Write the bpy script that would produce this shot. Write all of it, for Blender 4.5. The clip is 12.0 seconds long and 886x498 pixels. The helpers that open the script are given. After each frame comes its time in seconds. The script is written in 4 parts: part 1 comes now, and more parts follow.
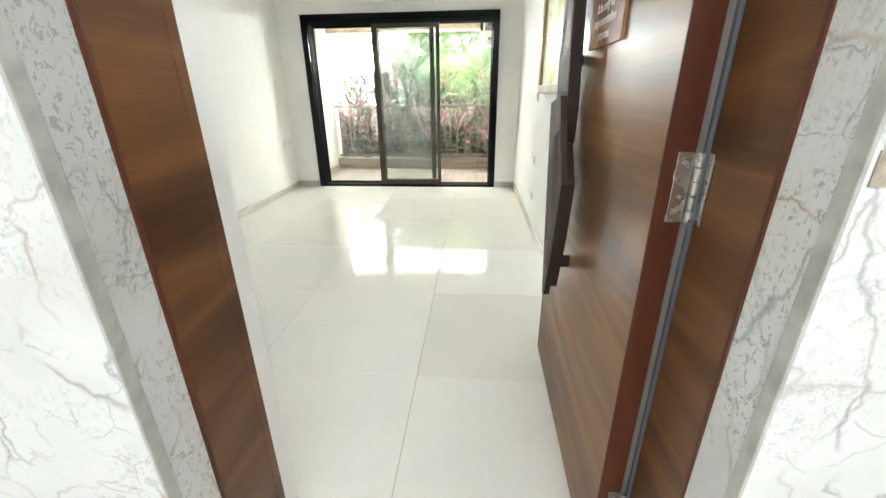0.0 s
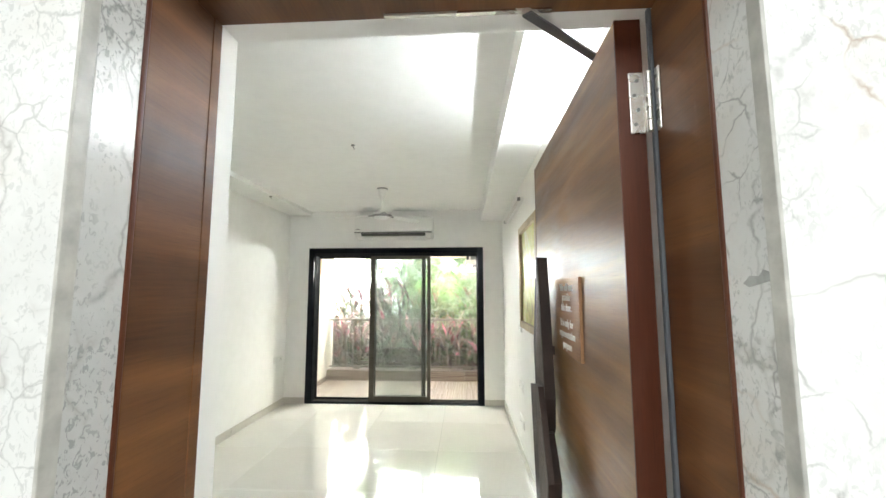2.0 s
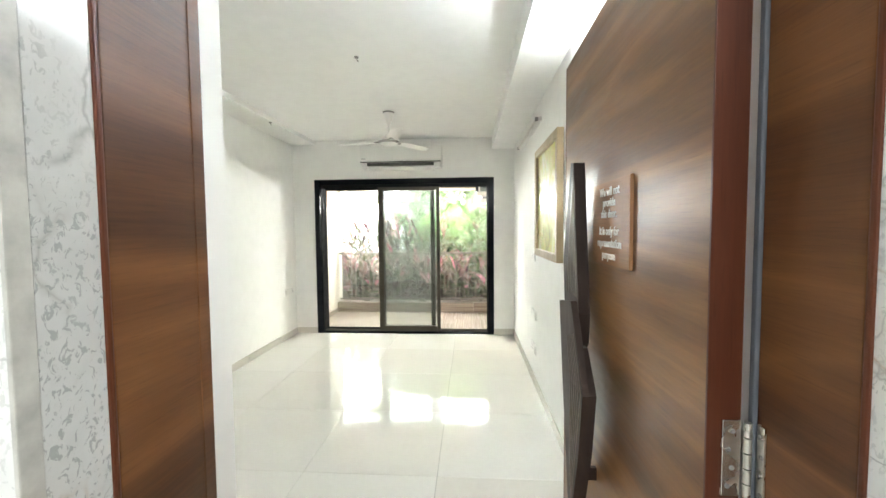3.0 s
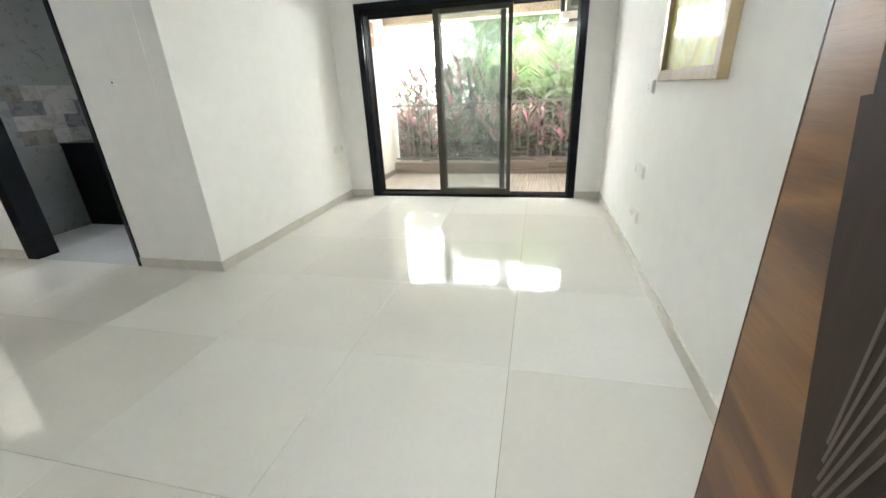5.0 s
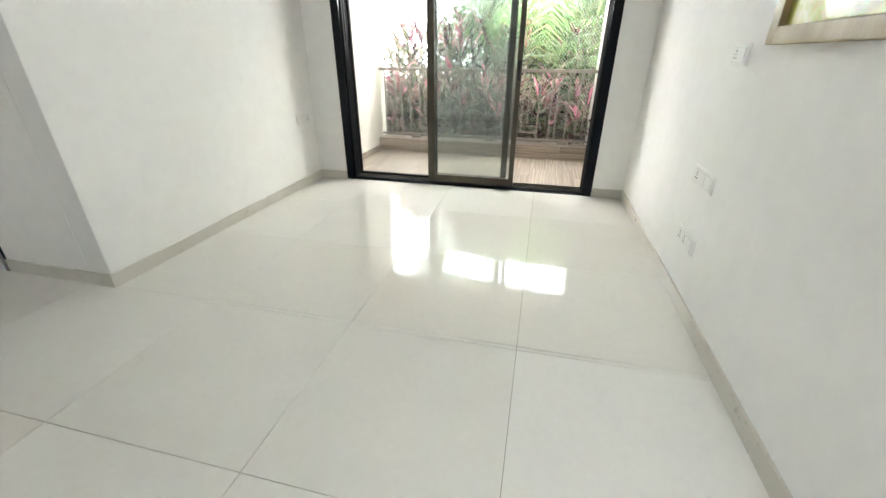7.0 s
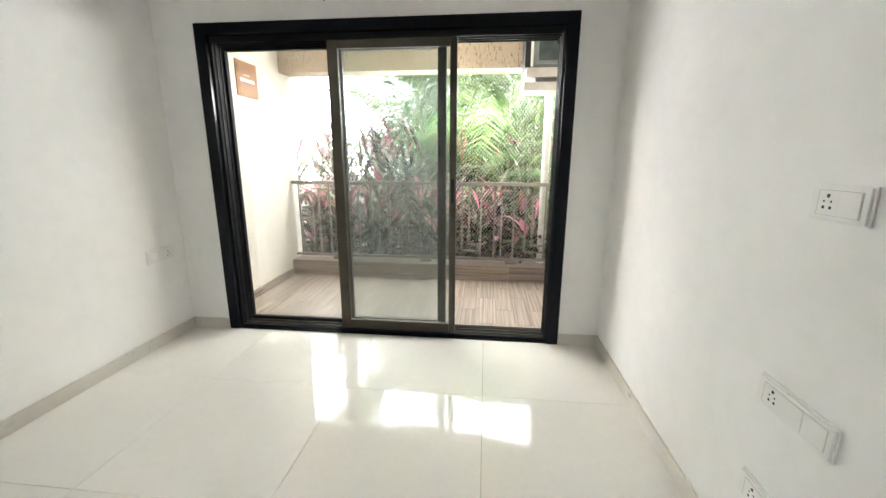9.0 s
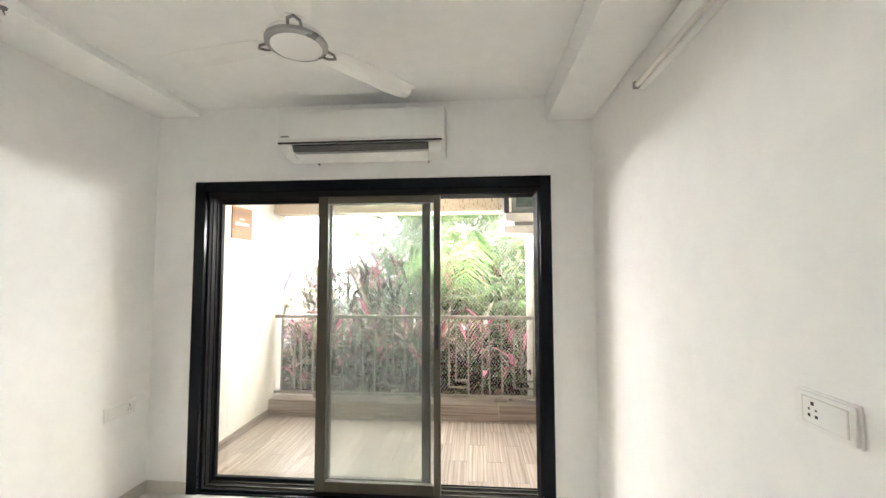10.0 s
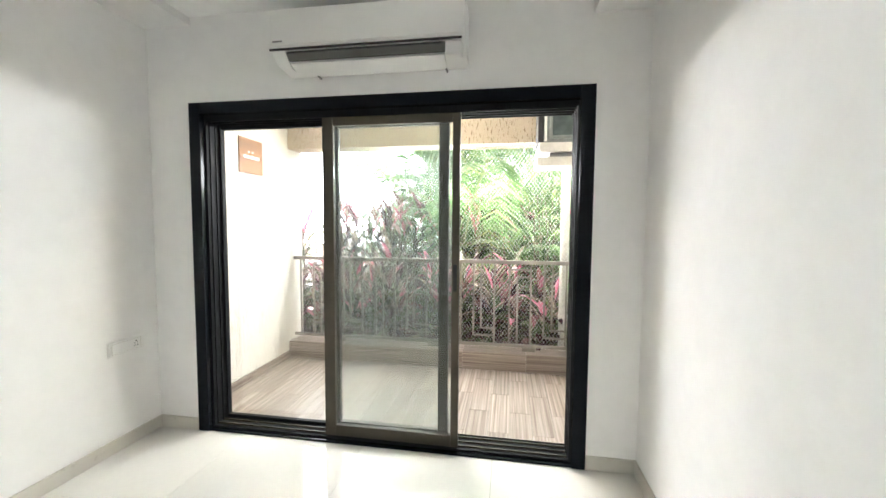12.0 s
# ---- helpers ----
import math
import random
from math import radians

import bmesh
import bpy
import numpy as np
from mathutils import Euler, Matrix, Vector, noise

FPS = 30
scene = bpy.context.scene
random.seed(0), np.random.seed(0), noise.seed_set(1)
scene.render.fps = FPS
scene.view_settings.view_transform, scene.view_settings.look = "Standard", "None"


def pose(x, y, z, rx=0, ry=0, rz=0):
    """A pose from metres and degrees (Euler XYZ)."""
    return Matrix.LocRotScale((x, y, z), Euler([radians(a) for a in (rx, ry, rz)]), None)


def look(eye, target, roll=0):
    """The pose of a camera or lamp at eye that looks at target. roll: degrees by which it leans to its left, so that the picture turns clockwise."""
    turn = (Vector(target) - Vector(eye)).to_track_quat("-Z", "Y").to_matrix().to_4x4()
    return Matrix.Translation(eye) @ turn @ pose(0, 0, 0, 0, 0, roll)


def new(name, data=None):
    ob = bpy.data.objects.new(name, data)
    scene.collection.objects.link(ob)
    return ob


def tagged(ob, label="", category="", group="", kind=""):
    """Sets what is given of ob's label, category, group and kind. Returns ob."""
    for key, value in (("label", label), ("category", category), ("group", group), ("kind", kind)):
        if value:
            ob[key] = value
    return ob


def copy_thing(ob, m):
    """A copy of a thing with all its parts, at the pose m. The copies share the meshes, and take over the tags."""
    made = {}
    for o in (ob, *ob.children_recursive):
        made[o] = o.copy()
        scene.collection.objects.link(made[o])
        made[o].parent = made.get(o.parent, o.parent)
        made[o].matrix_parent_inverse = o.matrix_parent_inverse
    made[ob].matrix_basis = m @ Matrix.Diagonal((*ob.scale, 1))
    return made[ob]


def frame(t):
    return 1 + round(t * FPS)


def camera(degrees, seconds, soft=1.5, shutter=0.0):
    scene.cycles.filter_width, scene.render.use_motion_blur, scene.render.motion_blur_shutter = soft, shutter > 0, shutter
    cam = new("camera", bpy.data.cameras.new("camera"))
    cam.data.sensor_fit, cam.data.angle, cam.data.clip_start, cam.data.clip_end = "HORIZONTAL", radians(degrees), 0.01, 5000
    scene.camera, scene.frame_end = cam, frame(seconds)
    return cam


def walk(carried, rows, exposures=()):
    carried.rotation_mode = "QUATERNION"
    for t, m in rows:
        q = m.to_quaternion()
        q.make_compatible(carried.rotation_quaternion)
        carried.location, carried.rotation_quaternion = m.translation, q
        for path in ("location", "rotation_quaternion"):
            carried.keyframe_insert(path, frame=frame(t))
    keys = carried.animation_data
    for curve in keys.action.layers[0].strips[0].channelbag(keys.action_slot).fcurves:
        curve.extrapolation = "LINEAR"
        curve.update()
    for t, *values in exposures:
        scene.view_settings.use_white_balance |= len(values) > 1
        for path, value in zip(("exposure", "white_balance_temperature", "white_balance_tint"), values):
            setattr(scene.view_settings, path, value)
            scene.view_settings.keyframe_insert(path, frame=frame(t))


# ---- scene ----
cam = camera(96.6, 12.0)
PATH = [
    (0, (0.162, 0.269, 1.230), (0.009, 2.121, 0.489), -0.7),
    (0.5, (0.167, 0.260, 1.339), (0.015, 2.221, 0.978), -0.8),
    (1, (0.175, 0.239, 1.436), (0.025, 2.232, 1.349), -0.8),
    (1.5, (0.179, 0.218, 1.494), (0.061, 2.213, 1.571), -0.2),
    (2, (0.179, 0.216, 1.526), (0.069, 2.202, 1.736), -0.1),
    (2.5, (0.159, 0.254, 1.517), (0.039, 2.244, 1.683), 0.1),
    (3, (0.108, 0.341, 1.437), (-0.028, 2.334, 1.336), -0.5),
    (3.5, (0.085, 0.485, 1.346), (-0.126, 2.446, 1.012), -1.1),
    (3.7, (0.087, 0.557, 1.324), (-0.141, 2.506, 0.938), -1.0),
    (5.3, (-0.048, 1.138, 1.205), (-0.595, 2.877, 0.383), -1.8),
    (5.5, (-0.069, 1.206, 1.195), (-0.699, 2.896, 0.332), -0.5),
    (6, (-0.062, 1.422, 1.187), (-0.771, 3.073, 0.309), -0.7),
    (6.5, (-0.053, 1.646, 1.185), (-0.693, 3.304, 0.268), -0.8),
    (6.7, (-0.072, 1.758, 1.173), (-0.613, 3.458, 0.269), -0.3),
    (8.3, (-0.108, 2.665, 1.197), (-0.368, 4.487, 0.414), 0.6),
    (8.5, (-0.084, 2.787, 1.203), (-0.341, 4.643, 0.503), 0.4),
    (9, (-0.103, 3.035, 1.279), (-0.308, 4.973, 0.83), 0.2),
    (9.5, (-0.09, 3.1, 1.374), (-0.318, 5.079, 1.195), -0.2),
    (10, (-0.07, 3.069, 1.496), (-0.229, 5.06, 1.61), -0.1),
    (10.5, (-0.063, 3.031, 1.574), (-0.209, 4.997, 1.906), -0.8),
    (11, (-0.029, 3.084, 1.571), (-0.289, 5.058, 1.76), -0.7),
    (11.5, (-0.006, 3.171, 1.495), (-0.347, 5.142, 1.485), 0.3),
    (12, (-0.02, 3.426, 1.379), (-0.344, 5.395, 1.251), 0.4),
]
# (seconds, stops, kelvin, tint)
EXPOSURES = [(0, 3.81, 6350, 6), (1.2, 3.81, 6400, 6), (2.0, 3.69, 6400, 6), (3.0, 3.86, 6400, 6), (3.7, 3.78, 6350, 6), (5.3, 3.60, 6250, 8), (8.3, 3.37, 6250, 9), (9.0, 3.29, 6350, 11), (10.5, 3.71, 6550, 13), (11.5, 3.60, 6300, 11), (12, 3.56, 6200, 11)]
walk(cam, [(t, look(eye, target, roll)) for t, eye, target, roll in PATH], EXPOSURES)

# ---- world, sun, lamps ----
SUN_EL, SUN_ROT = radians(74), radians(108)
world = bpy.data.worlds.new("sky")
scene.world = world
world.use_nodes = True
wn = world.node_tree.nodes
sky = wn.new("ShaderNodeTexSky")
sky.sky_type, sky.sun_disc = "NISHITA", False
sky.sun_elevation, sky.sun_rotation = SUN_EL, SUN_ROT
sky.air_density, sky.dust_density, sky.ozone_density = 1.0, 4.0, 1.0
wn["Background"].inputs["Strength"].default_value = 0.15
world.node_tree.links.new(sky.outputs[0], wn["Background"].inputs["Color"])


def lamp(name, kind, m, power, color=(1, 1, 1), size=None, size_y=None):
    data = bpy.data.lights.new(name, kind)
    data.energy, data.color = power, color
    if kind == "AREA":
        data.shape, data.size, data.size_y = "RECTANGLE", size, size_y
    if kind == "SUN":
        data.angle = size
    if kind == "POINT":
        data.shadow_soft_size = 0.03
    ob = new(name, data)
    ob.matrix_world = m
    return ob


lamp("sun", "SUN", look((3.0, 6.0, 12), (0, 7, 1)), 3.2, (1.0, 0.96, 0.9), radians(20))
# sky light through the balcony opening
lamp("sky_light", "AREA", look((-0.45, 7.47, 1.90), (-0.75, 5.2, 0.3)), 11, (1.0, 0.985, 0.97), 1.9, 0.36)
# lift lobby ceiling lights behind the visitor
lamp("lobby_light", "AREA", look((0.2, -0.7, 2.55), (0.2, -0.65, 0)), 3.8, (0.97, 0.98, 1.0), 1.6, 0.8)
# bedroom daylight beyond the passage
lamp("bedroom_light", "AREA", look((-7.2, 1.2, 1.9), (-5.6, 2.8, 0.2)), 14, (1.0, 0.98, 0.95), 1.2, 1.2)


# ---- materials ----
def mat_new(name):
    m = bpy.data.materials.new(name)
    m.use_nodes = True
    nt = m.node_tree
    return m, nt, nt.nodes["Principled BSDF"]


def node(nt, kind, ins=None, **props):
    n = nt.nodes.new("ShaderNode" + kind)
    for k, v in props.items():
        setattr(n, k, v)
    for k, v in (ins or {}).items():
        if hasattr(v, "is_linked"):
            nt.links.new(v, n.inputs[k])
        else:
            n.inputs[k].default_value = v
    return n


def coords(nt, scale=(1, 1, 1), rot=(0, 0, 0)):
    tc = node(nt, "TexCoord")
    mp = node(nt, "Mapping", {"Vector": tc.outputs["Object"], "Scale": scale, "Rotation": rot})
    return mp.outputs["Vector"]


def ramp(nt, fac, stops):
    r = node(nt, "ValToRGB", {"Fac": fac})
    e = r.color_ramp.elements
    while len(e) < len(stops):
        e.new(0.5)
    for el, (p, c) in zip(e, stops):
        el.position, el.color = p, (*c, 1) if len(c) == 3 else c
    return r.outputs["Color"]


def grey(v):
    return (v, v, v)


def mixc(nt, fac, a, b, mode="MIX"):
    n = node(nt, "Mix", data_type="RGBA", blend_type=mode)
    for k, v in ((0, fac), (6, a), (7, b)):
        if hasattr(v, "is_linked"):
            nt.links.new(v, n.inputs[k])
        else:
            n.inputs[k].default_value = v if k == 0 else (*v, 1)
    return n.outputs[2]


def noise_tex(nt, vec, scale, detail=3, rough=0.55, dist=0.0):
    return node(nt, "TexNoise", {"Vector": vec, "Scale": scale, "Detail": detail, "Roughness": rough, "Distortion": dist}).outputs["Fac"]


def bump(nt, bsdf, height, strength, distance=0.002):
    b = node(nt, "Bump", {"Height": height, "Strength": strength, "Distance": distance})
    nt.links.new(b.outputs["Normal"], bsdf.inputs["Normal"])


def plain(name, color, rough=0.5, metal=0.0, var=0.12, scale=3.0, bscale=150.0, bstr=0.08, rvar=0.12, coat=0.0, stretch=(1, 1, 1), rnd=0.0):
    """A surface of one colour with stains at one scale and grain at another."""
    m, nt, b = mat_new(name)
    v = coords(nt, stretch)
    big, small = noise_tex(nt, v, scale, 4), noise_tex(nt, v, bscale, 2)
    c = ramp(nt, big, [(0.3, tuple(x * (1 - var) for x in color)), (0.7, tuple(min(1, x * (1 + var * 0.6)) for x in color))])
    if rnd:
        oi = node(nt, "ObjectInfo")
        c = mixc(nt, 1.0, c, ramp(nt, oi.outputs["Random"], [(0, grey(1 - rnd)), (1, grey(1))]), "MULTIPLY")
    nt.links.new(c, b.inputs["Base Color"])
    r = node(nt, "MapRange", {"Value": noise_tex(nt, v, scale * 4), 1: 0.3, 2: 0.7, 3: max(0.02, rough - rvar), 4: min(1, rough + rvar)})
    nt.links.new(r.outputs[0], b.inputs["Roughness"])
    b.inputs["Metallic"].default_value = metal
    b.inputs["Coat Weight"].default_value = coat
    if bstr:
        bump(nt, b, small, bstr)
    return m


def wall_paint(name, color):
    m, nt, b = mat_new(name)
    v = coords(nt)
    c = ramp(nt, noise_tex(nt, v, 1.3, 5), [(0.3, tuple(x * 0.955 for x in color)), (0.7, color)])
    c = mixc(nt, 0.35, c, ramp(nt, noise_tex(nt, v, 9, 4), [(0.35, tuple(x * 0.93 for x in color)), (0.6, color)]))
    nt.links.new(c, b.inputs["Base Color"])
    b.inputs["Roughness"].default_value = 0.85
    b.inputs["Specular IOR Level"].default_value = 0.15
    h = node(nt, "Math", {0: noise_tex(nt, v, 4, 3), 1: noise_tex(nt, v, 120, 3)}, operation="ADD")
    bump(nt, b, h.outputs[0], 0.12, 0.004)
    return m


def marble_mat(name, flecks, shade):
    """White stone: grey-beige clouds, small crisp flecks, thin cracks and rusty hairlines."""
    m, nt, b = mat_new(name)
    v = coords(nt, (1, 1, 1))

    def times(a, c):
        return node(nt, "Math", {0: a, 1: c}, operation="MULTIPLY").outputs[0]

    def warped(scale, amount):
        w = node(nt, "TexNoise", {"Vector": v, "Scale": scale, "Detail": 5.0})
        return node(nt, "VectorMath", {0: v, 1: node(nt, "VectorMath", {0: w.outputs["Color"], 1: (amount, amount, amount)}, operation="MULTIPLY").outputs[0]}, operation="ADD").outputs[0]

    vw, vf = warped(4.0, 0.30), warped(9.0, 0.10)
    # shade below 1 puts the opening's dimness into the base colour
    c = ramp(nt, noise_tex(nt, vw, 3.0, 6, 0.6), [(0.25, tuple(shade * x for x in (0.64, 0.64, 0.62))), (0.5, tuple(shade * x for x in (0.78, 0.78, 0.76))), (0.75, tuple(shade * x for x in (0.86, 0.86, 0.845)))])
    # beige clouds
    beige = ramp(nt, noise_tex(nt, vw, 2.3, 5), [(0.52, grey(0)), (0.70, grey(0.7))])
    c = mixc(nt, beige, c, (0.63, 0.585, 0.52))
    # wide pale grey veins
    ed = node(nt, "TexVoronoi", {"Vector": vw, "Scale": 2.6}, feature="DISTANCE_TO_EDGE").outputs["Distance"]
    c = mixc(nt, times(ramp(nt, ed, [(0.0, grey(0.8)), (0.006, grey(0.3)), (0.018, grey(0))]), ramp(nt, noise_tex(nt, v, 3.0, 4), [(0.46, grey(0)), (0.60, grey(1))])), c, (0.40, 0.385, 0.36))
    # thin rusty hairlines
    ed3 = node(nt, "TexVoronoi", {"Vector": vf, "Scale": 3.7}, feature="DISTANCE_TO_EDGE").outputs["Distance"]
    c = mixc(nt, times(ramp(nt, ed3, [(0.0, grey(0.9)), (0.006, grey(0.5)), (0.014, grey(0))]), ramp(nt, noise_tex(nt, vw, 2.2, 3), [(0.50, grey(0)), (0.60, grey(1))])), c, (0.40, 0.27, 0.17))
    # short dark cracks
    ed2 = node(nt, "TexVoronoi", {"Vector": vf, "Scale": 14.0}, feature="DISTANCE_TO_EDGE").outputs["Distance"]
    c = mixc(nt, times(ramp(nt, ed2, [(0.0, grey(0.25 + 0.8 * flecks)), (0.03, grey(0))]), ramp(nt, noise_tex(nt, v, 7.0, 3), [(0.53, grey(0)), (0.60, grey(0.9))])), c, (0.28, 0.28, 0.27))
    # long upright cracks
    tall = node(nt, "VectorMath", {0: vf, 1: (1.0, 1.0, 0.3)}, operation="MULTIPLY").outputs[0]
    ed4 = node(nt, "TexVoronoi", {"Vector": tall, "Scale": 4.2}, feature="DISTANCE_TO_EDGE").outputs["Distance"]
    c = mixc(nt, times(ramp(nt, ed4, [(0.0, grey(0.7)), (0.006, grey(0.45)), (0.014, grey(0))]), ramp(nt, noise_tex(nt, v, 4.5, 4), [(0.47, grey(0)), (0.56, grey(1))])), c, (0.34, 0.34, 0.33))
    # flecks, dense in patches
    vs = coords(nt, (1, 1, 0.75), (0.3, 0.5, 0.2))
    fl = ramp(nt, noise_tex(nt, vs, 105, 3, 0.6, 1.0), [(0.555, grey(0)), (0.60, grey(flecks))])
    c = mixc(nt, times(fl, ramp(nt, noise_tex(nt, vw, 4.0, 4), [(0.44, grey(0.05)), (0.58, grey(1))])), c, (0.32, 0.33, 0.32))
    nt.links.new(c, b.inputs["Base Color"])
    b.inputs["Roughness"].default_value = 0.16
    return m


def veneer_mat(name, dark, mid, light, axis=1, rough=0.42):
    """Wood veneer, its grain running along one axis: wide bands, wavy figure, fine pores."""
    m, nt, b = mat_new(name)
    s, f = [1.0, 1.0, 1.0], [1.0, 1.0, 1.0]
    s[axis], f[axis] = 0.13, 0.035
    v, vf = coords(nt, tuple(s)), coords(nt, tuple(f))
    wide = noise_tex(nt, v, 5.0, 2, 0.45, 1.0)
    figure = noise_tex(nt, v, 24, 4, 0.62, 0.6)
    fine = noise_tex(nt, vf, 170, 3, 0.7, 0.2)
    pores = noise_tex(nt, vf, 420, 2, 0.6)
    c = ramp(nt, wide, [(0.30, dark), (0.45, mid), (0.57, light), (0.70, mid)])
    c = mixc(nt, 0.20, c, ramp(nt, figure, [(0.34, dark), (0.5, mid), (0.66, light)]))
    c = mixc(nt, 0.13, c, ramp(nt, fine, [(0.35, dark), (0.65, light)]))
    c = mixc(nt, 0.35, c, ramp(nt, pores, [(0.30, grey(0.45)), (0.42, grey(1))]), "MULTIPLY")
    nt.links.new(c, b.inputs["Base Color"])
    r = node(nt, "MapRange", {"Value": figure, 1: 0.3, 2: 0.7, 3: rough - 0.06, 4: rough + 0.08})
    nt.links.new(r.outputs[0], b.inputs["Roughness"])
    b.inputs["Specular IOR Level"].default_value = 0.35
    bump(nt, b, fine, 0.10, 0.001)
    return m


def floor_mat(name, color, rough=0.05):
    m, nt, b = mat_new(name)
    v = coords(nt)
    oi = node(nt, "ObjectInfo")
    c = ramp(nt, noise_tex(nt, v, 2.5, 6, 0.6), [(0.3, tuple(x * 0.94 for x in color)), (0.7, color)])
    c = mixc(nt, 0.25, c, ramp(nt, noise_tex(nt, v, 30, 4), [(0.4, tuple(x * 0.93 for x in color)), (0.6, color)]))
    c = mixc(nt, 1.0, c, ramp(nt, oi.outputs["Random"], [(0, (0.92, 0.905, 0.88)), (1, grey(1))]), "MULTIPLY")
    nt.links.new(c, b.inputs["Base Color"])
    r = node(nt, "MapRange", {"Value": noise_tex(nt, v, 5, 4), 1: 0.3, 2: 0.75, 3: rough * 0.7, 4: rough * 2.0})
    nt.links.new(r.outputs[0], b.inputs["Roughness"])
    b.inputs["IOR"].default_value = 1.52
    bump(nt, b, noise_tex(nt, v, 1.7, 2), 0.05, 0.004)
    return m


def glass_mat(name, tint, dust):
    """Thin pane: clear, with a Fresnel gloss and a film of dust."""
    m, nt, b = mat_new(name)
    nt.nodes.remove(b)
    tr = node(nt, "BsdfTransparent", {"Color": (*tint, 1)})
    gl = node(nt, "BsdfGlossy", {"Roughness": 0.02})
    lw = node(nt, "LayerWeight", {"Blend": 0.5})
    p5 = node(nt, "Math", {0: lw.outputs["Facing"], 1: 5.0}, operation="POWER")
    fr = node(nt, "Math", {0: p5.outputs[0], 1: 0.9, 2: 0.05}, operation="MULTIPLY_ADD")
    a = node(nt, "MixShader", {0: fr.outputs[0], 1: tr.outputs[0], 2: gl.outputs[0]})
    di = node(nt, "BsdfDiffuse", {"Color": (0.58, 0.61, 0.62, 1)})
    tl = node(nt, "BsdfTranslucent", {"Color": (0.58, 0.61, 0.62, 1)})
    d2 = node(nt, "MixShader", {0: 0.6, 1: di.outputs[0], 2: tl.outputs[0]})
    dn = node(nt, "MapRange", {"Value": noise_tex(nt, coords(nt), 6, 5), 1: 0.3, 2: 0.7, 3: dust * 0.75, 4: dust * 1.2})
    out = node(nt, "MixShader", {0: dn.outputs[0], 1: a.outputs[0], 2: d2.outputs[0]})
    nt.links.new(out.outputs[0], nt.nodes["Material Output"].inputs["Surface"])
    return m


def glow_mat(name, color, strength):
    m, nt, b = mat_new(name)
    b.inputs["Base Color"].default_value = (*color, 1)
    b.inputs["Emission Color"].default_value = (*color, 1)
    b.inputs["Emission Strength"].default_value = strength
    return m


def leaf_mat(name, stops, gloss=0.4, spread=0.5):
    """Leaves: colour varies leaf by leaf; light passes through."""
    m, nt, b = mat_new(name)
    g = node(nt, "NewGeometry")
    c = ramp(nt, g.outputs["Random Per Island"], stops)
    v = coords(nt)
    c = mixc(nt, spread, c, ramp(nt, noise_tex(nt, v, 25, 3), [(0.35, grey(0.5)), (0.65, grey(1.0))]), "MULTIPLY")
    nt.links.new(c, b.inputs["Base Color"])
    b.inputs["Roughness"].default_value = gloss
    tl = node(nt, "BsdfTranslucent", {"Color": c})
    mx = node(nt, "MixShader", {0: 0.42, 1: b.outputs[0], 2: tl.outputs[0]})
    nt.links.new(mx.outputs[0], nt.nodes["Material Output"].inputs["Surface"])
    return m


M_WALL = wall_paint("wall_paint", (0.90, 0.89, 0.86))
M_CEIL = wall_paint("ceiling_paint", (0.91, 0.905, 0.88))
# Reveal marble: denser flecks, plus a base darkened to hold the recess's shade
M_MARBLE, M_REVEAL_SHADED = marble_mat("marble", 0.30, 1.0), marble_mat("marble_reveal_shaded", 0.75, 0.86)
M_EDGE = plain("marble_edge", (0.50, 0.49, 0.45), 0.4, var=0.25, scale=25)
M_VENEER = veneer_mat("door_veneer", (0.068, 0.030, 0.012), (0.155, 0.072, 0.027), (0.31, 0.155, 0.056), 1, 0.36)
M_JAMB = veneer_mat("jamb_veneer", (0.048, 0.018, 0.007), (0.115, 0.045, 0.016), (0.215, 0.092, 0.032), 1, 0.40)
M_LIP = veneer_mat("lipping", (0.050, 0.013, 0.005), (0.080, 0.021, 0.009), (0.112, 0.032, 0.013), 2, 0.38)
M_HANDLE = veneer_mat("handle_wood", (0.014, 0.008, 0.006), (0.024, 0.013, 0.009), (0.045, 0.026, 0.018), 2, 0.6)
M_GROOVE = plain("handle_groove", (0.11, 0.080, 0.062), 0.5)
M_STEEL = plain("steel", (0.62, 0.60, 0.55), 0.28, 1.0, bscale=300)
M_ARM = plain("closer_metal", (0.17, 0.17, 0.18), 0.4, 0.7)
M_RUBBER = plain("rubber_seal", (0.10, 0.11, 0.125), 0.6)
M_TILE = floor_mat("vitrified_tile", (0.79, 0.77, 0.715))
M_KTILE = floor_mat("kitchen_tile", (0.62, 0.64, 0.65), 0.06)
M_KWALL = plain("kitchen_wall_tile", (0.15, 0.165, 0.165), 0.35, scale=4)
M_GROUT = plain("grout", (0.30, 0.28, 0.25), 0.9)
M_SKIRT = plain("skirting_tile", (0.60, 0.57, 0.50), 0.3, var=0.06, bstr=0.02, rvar=0.03)
M_GRANITE = plain("black_granite", (0.006, 0.008, 0.011), 0.16, var=0.25, scale=220, bstr=0.0, rvar=0.02)
M_GRANITE.node_tree.nodes["Principled BSDF"].inputs["Specular IOR Level"].default_value = 0.14
M_BRONZE = plain("bronze_aluminium", (0.068, 0.058, 0.040), 0.45, 0.2, scale=8)
M_DARKALU = plain("dark_aluminium", (0.014, 0.0145, 0.016), 0.55, 0.0)
M_DARKALU.node_tree.nodes["Principled BSDF"].inputs["Specular IOR Level"].default_value = 0.08
M_GLASS = glass_mat("clear_glass", (0.97, 0.98, 0.97), 0.006)
M_DUSTY = glass_mat("dusty_glass", (0.84, 0.88, 0.87), 0.016)
M_WHITE = plain("white_plastic", (0.84, 0.83, 0.80), 0.35, bstr=0.02, var=0.03, rvar=0.04)
M_OFFWHITE = plain("aged_plastic", (0.76, 0.74, 0.69), 0.4, bstr=0.02)
